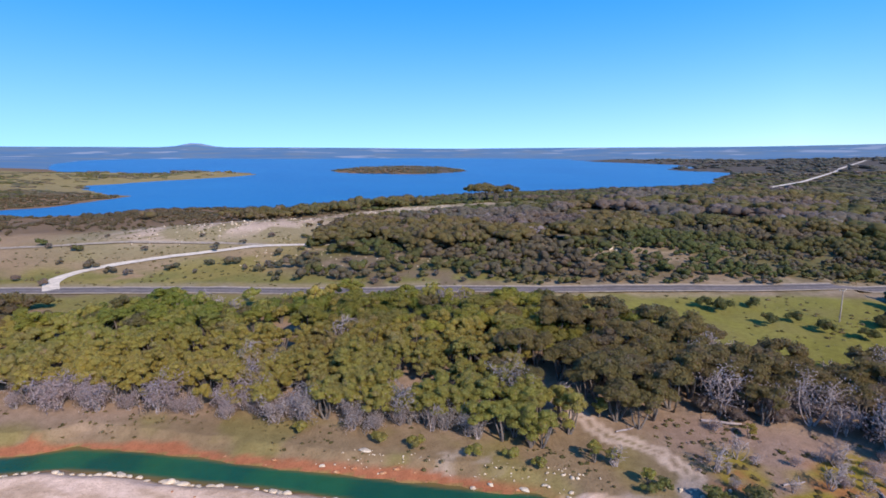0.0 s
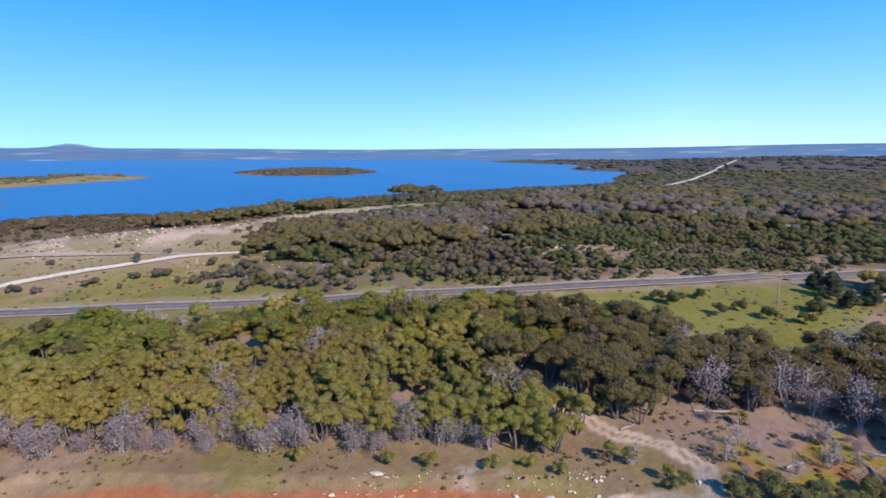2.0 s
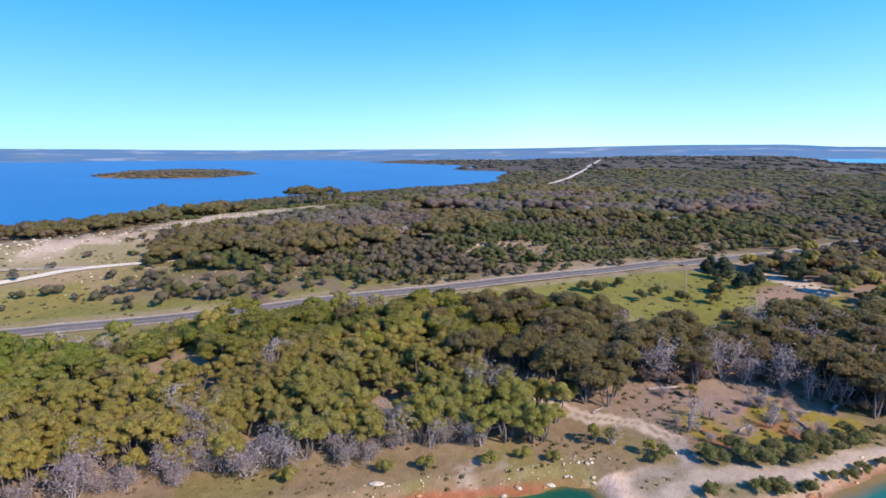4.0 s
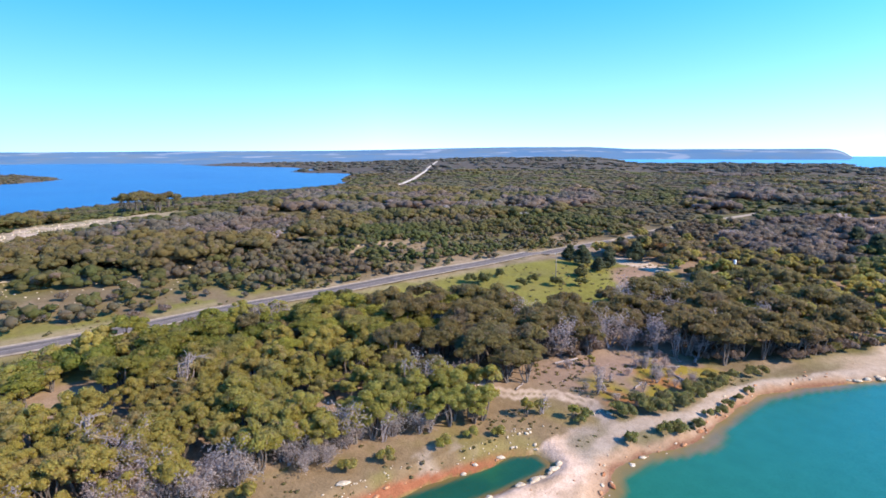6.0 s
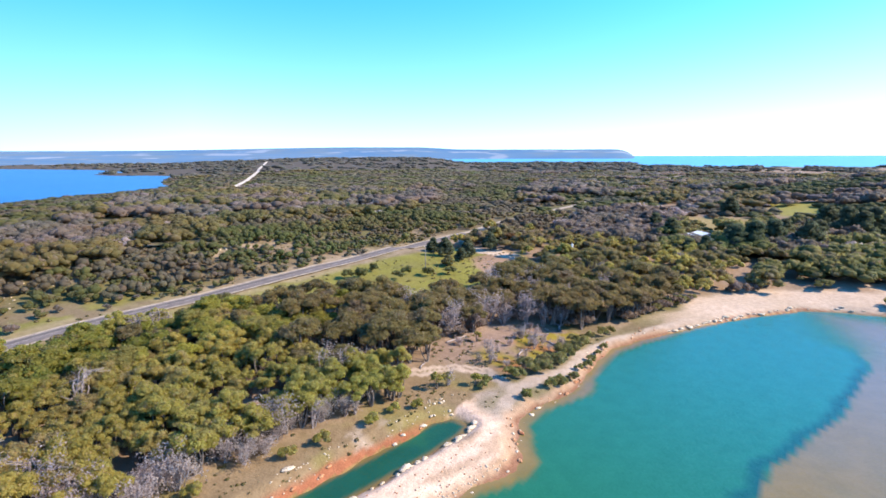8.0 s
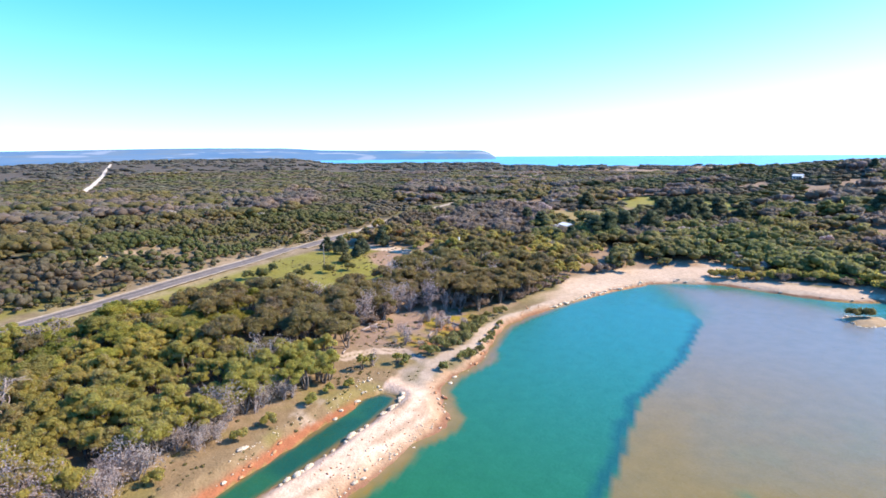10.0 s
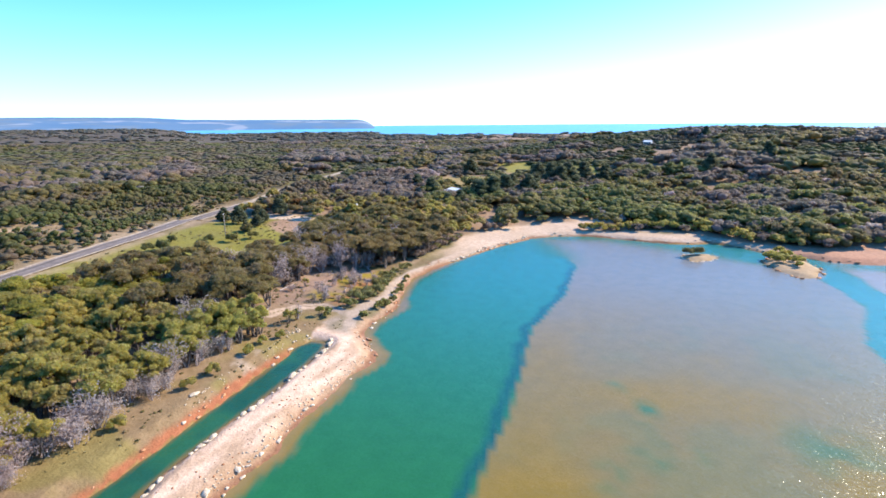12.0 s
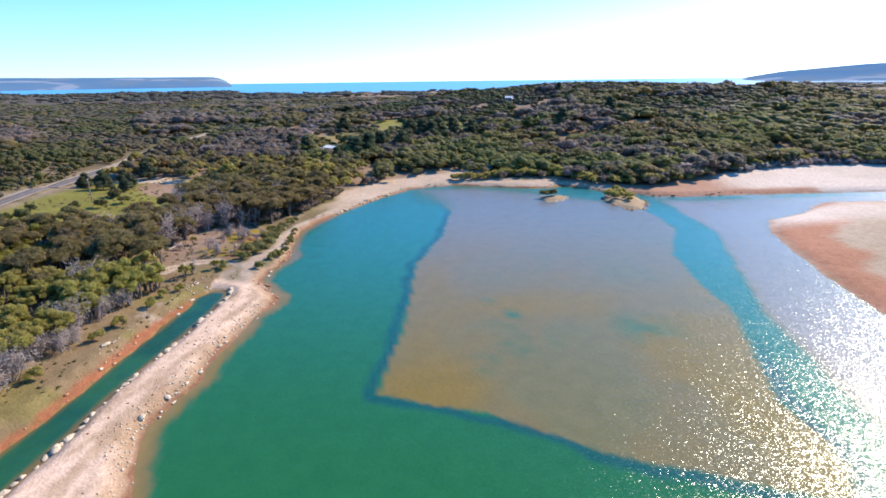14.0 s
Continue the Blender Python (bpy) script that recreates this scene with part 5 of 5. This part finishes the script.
# ---------------------------------------------------------------- stones
def stone_mesh(name, seed, flat):
    r = np.random.default_rng(seed)
    v, f = ICO[2]
    k = 1 + 0.22 * r.uniform(-1, 1, (len(v), 1))
    v = v * k * np.array((1, r.uniform(0.6, 0.85), flat))
    cut = r.normal(size=(5, 3))
    for n in cut / np.linalg.norm(cut, axis=1)[:, None]:
        over = np.maximum(v @ n - 0.62, 0)
        v = v - over[:, None] * n
    return v, f


STONES = [(stone_mesh("stone", 200 + k, 0.5 + 0.08 * k)) for k in range(5)]
CHIPS = [((ICO[1][0] * (1 + 0.3 * rng.uniform(-1, 1, (12, 1))) * np.array((1, 0.75, 0.6))), ICO[1][1]) for k in range(5)]
STONE_MESHES = {}


def stone(x, y, size, material, label, group, turn=None):
    k = int(rng.integers(5))
    key = (k, material.name)
    if key not in STONE_MESHES:
        STONE_MESHES[key] = tri_mesh("rock", *STONES[k], material)
    ob = tagged(new("rock", STONE_MESHES[key]), label, "rock", group)
    z = max(height_at(x, y), -0.15)
    ob.matrix_basis = Matrix.Translation((x, y, z + size * 0.18)) @ Matrix.Rotation(rng.uniform(0, 6.28) if turn is None else turn + rng.normal() * 0.35, 4, "Z")
    ob.scale = (size * rng.uniform(1.1, 1.6), size, size * rng.uniform(0.55, 0.9))
    return ob


def along(pts, step, spread, lo, hi, material, label, group, chance=1.0, power=2.0):
    line = curve_points(pts, step)
    ways = np.gradient(line, axis=0)
    for (x, y), (dx, dy) in zip(line, ways):
        if rng.random() < chance:
            stone(x + rng.normal() * spread, y + rng.normal() * spread, lo + (hi - lo) * rng.random() ** power, material, label, group, math.atan2(dy, dx))


POND_SOUTH = [(-56, 60.6), (-40, 60.6), (-30.6, 59.0), (-22.5, 58.0), (-14, 56.2), (-5, 54.4), (3.8, 52.8), (10, 52.2), (13.4, 52.6)]
POND_NORTH = [(-30, 65.4), (-16, 62.9), (-8, 61.6), (-1, 60.2), (6, 59.2), (11, 58.8), (14.2, 57)]
SHORE_WEST = [(-44, 48.6), (-38, 50.3), (-30, 51.6), (-20, 49.3), (-10.6, 48.2), (0, 45.8), (7.2, 43.4)]
SHORE_MID = [(9, 43.8), (13, 46.3), (17.5, 48.4), (25, 47.4), (34, 44.8), (40, 45.9), (55, 45.7), (65, 43.2), (72, 40.8)]
SHORE_EAST = [(73, 37.7), (83, 32.2), (94, 25.2), (102, 19.2), (108.4, 14), (112.7, 6.3), (114.2, -5), (110.7, -14), (106.7, -23), (103.4, -31), (103.9, -37), (106.2, -43.5), (99.6, -51.6), (91, -55.6)]
along(POND_SOUTH, 1.05, 0.16, 0.28, 0.72, STONE, "pale limestone boulder edging a water channel", "boulders along the causeway", 0.85, 1.6)
along(POND_NORTH, 1.5, 0.4, 0.14, 0.42, RUST_STONE, "rust-stained boulder at the water's edge", "rusty stones along the channel", 0.6)
along(POND_NORTH, 6.0, 0.5, 0.3, 0.55, STONE, "pale limestone boulder edging a water channel", "boulders along the causeway", 0.5)
along(SHORE_WEST, 1.3, 0.5, 0.12, 0.42, STONE, "pale stone on a sandy shore", "stones on the lagoon shore", 0.7)
along([(89, -62), (83, -68), (81, -80), (81, -98)], 1.6, 0.8, 0.25, 0.6, RUST_STONE, "brown stone on a muddy shore", "brown stones on the muddy shore", 0.7)
along(SHORE_MID, 1.1, 0.55, 0.14, 0.45, RUST_STONE, "brown stone on a rocky shore", "stones on the rocky shore", 0.7)
along(SHORE_MID, 2.4, 0.8, 0.16, 0.45, STONE, "pale stone on a rocky shore", "pale stones on the rocky shore", 0.7)
along(SHORE_EAST[:5], 0.9, 0.4, 0.28, 0.8, STONE, "flat pale stone slab edging the beach", "stone slabs edging the beach", 0.8)
along(SHORE_EAST[4:], 1.8, 0.35, 0.22, 0.55, STONE, "pale stone edging the beach", "stones edging the beach", 0.75)
along(ISLET_A + ISLET_A[:1], 0.9, 0.2, 0.3, 0.7, STONE, "pale stone round a small islet", "stones round the islets", 0.9)
along(ISLET_B + ISLET_B[:1], 1.4, 0.25, 0.3, 0.75, RUST_STONE, "brown stone round a small islet", "brown stones round an islet", 0.9)
stone(-10.5, 64.4, 0.6, STONE, "large pale boulder on the grass", "boulders on the grass")
stone(-28.5, 52.4, 0.6, STONE, "large pale boulder at the shore", "boulders on the grass")
stone(-24.2, 51, 0.5, STONE, "large pale boulder at the shore", "boulders on the grass")


def gravel_patch(places, lo, hi, material, label):
    """Loose small stones in one mesh."""
    pieces = []
    for x, y in places:
        v, f = CHIPS[int(rng.integers(5))]
        s, a = rng.uniform(lo, hi), rng.uniform(0, 6.28)
        c, q = math.cos(a) * s, math.sin(a) * s
        pieces.append((np.stack([v[:, 0] * c - v[:, 1] * q + x, v[:, 0] * q + v[:, 1] * c + y, v[:, 2] * s + height_at(x, y) + s * 0.15], -1), f))
    tagged(new("loose_stones", tri_mesh("loose_stones", *join(pieces), material)), label, "stones", kind="stuff")


dune_line = curve_points(DUNE, 1.0)
gravel_patch([dune_line[int(rng.integers(len(dune_line)))] + rng.normal(size=2) * 11 for k in range(620)], 0.15, 0.55, STONE, "white limestone scattered over a low dune")
gravel_patch([(-62 + rng.uniform(0, 80), 152 + rng.uniform(0, 42)) for k in range(260)], 0.1, 0.36, STONE, "small white stones scattered over dry grass")
gravel_patch([(-9 + rng.normal() * 3.4, 63.4 + rng.normal() * 0.7) for k in range(45)] + [(7 + rng.normal() * 4, 60.6 + rng.normal() * 0.8) for k in range(30)], 0.05, 0.17, STONE, "small white stones on stony grass")
shore_line = curve_points(SHORE_WEST, 0.5)
gravel_patch([shore_line[int(rng.integers(len(shore_line)))] + (rng.normal() * 0.4, abs(rng.normal()) * 1.3) for k in range(260)], 0.05, 0.2, STONE, "small pale stones along a sandy shore")
gravel_patch([(-36 + 46 * t + rng.normal(), 55.0 - 7.2 * t + rng.normal() * 1.4) for t in rng.random(90)], 0.06, 0.17, RUST_STONE, "small dark stones on white sand")
for cx, cy, n, s in ((-21, 103, 22, 0.7), (-8, 100.5, 12, 0.5), (-14, 103, 12, 0.5), (28, 56.5, 10, 0.4), (14, 59.5, 16, 0.35), (20, 45.6, 18, 0.4), (50, 166, 18, 0.7), (85, 172, 14, 0.7)):
    gravel_patch([(cx + rng.normal() * 2.2, cy + rng.normal() * 1.0) for k in range(n)], s * 0.3, s, STONE, "white limestone outcrop among bushes")

# ---------------------------------------------------------------- buildings and posts
WHITE = plain_material("white_painted_metal", (0.78, 0.77, 0.74), (0.66, 0.65, 0.62), 0.8, 0.5, 0.1, 0.01)
ROOF = plain_material("pale_sheet_roof", (0.72, 0.74, 0.76), (0.6, 0.62, 0.64), 0.5, 0.8, 0.1, 0.01, 0.1)
GLASS = plain_material("dark_window", (0.03, 0.035, 0.04), (0.02, 0.025, 0.03), 0.5, 0.1, 0.0, 0.01, 0.5)
POST = plain_material("weathered_post", (0.3, 0.25, 0.2), (0.2, 0.16, 0.13), 2.0)


def box(name, size, at, material, parent, label=""):
    bm = bmesh.new()
    bmesh.ops.create_cube(bm, size=1.0)
    bmesh.ops.scale(bm, vec=size, verts=bm.verts)
    bmesh.ops.bevel(bm, geom=bm.edges[:], offset=min(size) * 0.06, segments=1, affect="EDGES")
    me = bpy.data.meshes.new(name)
    bm.to_mesh(me)
    bm.free()
    me.materials.append(material)
    ob = new(name, me)
    ob.parent, ob.location = parent, at
    return tagged(ob, label)


def gable(name, w, d, rise, over, at, material, parent):
    bm = bmesh.new()
    x, y, t = w / 2 + over, d / 2 + over, 0.12
    for side in (1, -1):
        v = [bm.verts.new(p) for p in ((-x, 0, rise), (x, 0, rise), (x, side * y, -0.15), (-x, side * y, -0.15), (-x, 0, rise + t), (x, 0, rise + t), (x, side * y, t - 0.15), (-x, side * y, t - 0.15))]
        for f in ((0, 1, 2, 3), (7, 6, 5, 4), (0, 3, 7, 4), (1, 5, 6, 2), (3, 2, 6, 7), (0, 4, 5, 1)):
            bm.faces.new([v[i] for i in f])
    bmesh.ops.recalc_face_normals(bm, faces=bm.faces[:])
    me = bpy.data.meshes.new(name)
    bm.to_mesh(me)
    bm.free()
    me.materials.append(material)
    ob = new(name, me)
    ob.parent, ob.location = parent, at
    return ob


def house(name, x, y, w, d, h, rise, turn, label, windows=3):
    root = tagged(new(name), label, "house")
    root.matrix_basis = pose(x, y, height_at(x, y), 0, 0, turn)
    wall = box("wall", (w, d, h + 0.6), (0, 0, h / 2 - 0.3), WHITE, root)
    gable("roof", w, d, rise, 0.5, (0, 0, h), ROOF, root)
    for side in (1, -1):
        for k in range(windows):
            win = box("window", (min(1.6, w * 0.2), 0.1, 1.1), (-w * 0.3 + k * w * 0.3, side * (d / 2 + 0.03), h * 0.55), GLASS, root)
            box("window_frame", (min(1.8, w * 0.22), 0.06, 0.1), (0, side * 0.03, -0.6), WHITE, win)
    box("door", (min(0.95, w * 0.5), 0.1, 2.05), (w * 0.15, -(d / 2 + 0.03), 1.0), POST, root)
    return root


house("house", 180, 46.5, 7, 4.4, 2.3, 0.6, 38, "low white house with a pale sheet-metal roof")
house("shed", 176, 51, 4, 3.2, 2.2, 0.5, 38, "small white farm shed with a flat pale roof")
house("house", 330, -75, 5, 4, 2.4, 0.8, 62, "far white house on a wooded ridge")
stand = tagged(new("tank_stand"), "small white tank on a dark timber stand among trees", "tank")
stand.matrix_basis = pose(123.5, 78.6, height_at(123.5, 78.6), 0, 0, 20)
for kx in (-0.4, 0.4):
    for ky in (-0.4, 0.4):
        box("stand_leg", (0.12, 0.12, 3.9), (kx * 0.7, ky * 0.7, 1.65), POST, stand)
box("platform", (0.9, 0.9, 0.12), (0, 0, 3.66), POST, stand)
ob = new("tank_body", tri_mesh("tank_body", *tube([(0, 0, 3.72), (0, 0, 4.85), (0, 0, 4.98)], [0.36, 0.36, 0.12], 14), WHITE))
ob.parent = stand

tank = tagged(new("water_tank"), "round white rainwater tank beside a shed", "tank")
tank.matrix_basis = pose(171.5, 48, height_at(171.5, 48))
for name, pts, r in (("tank_body", [(0, 0, -0.2), (0, 0, 2.1)], [1.15, 1.15]), ("tank_lid", [(0, 0, 2.1), (0, 0, 2.22), (0, 0, 2.45)], [1.2, 1.17, 0.3])):
    ob = new(name, tri_mesh(name, *tube(pts, r, 20), WHITE))
    ob.parent = tank


def power_pole(x, y, high):
    root = tagged(new("power_pole"), "weathered wooden power pole with a crossarm", "pole")
    root.matrix_basis = pose(x, y, height_at(x, y), 0, 0, 15)
    ob = new("pole", tri_mesh("pole", *tube([(0, 0, -0.5), (0, 0, high)], [0.15, 0.1], 8), POST))
    ob.parent = root
    box("crossarm", (1.8, 0.12, 0.12), (0, 0.12, high - 0.35), POST, root)
    for k in (-0.8, 0, 0.8):
        box("insulator", (0.1, 0.1, 0.2), (k, 0.12, high - 0.2), WHITE, root)


power_pole(81.5, 109, 7.0)
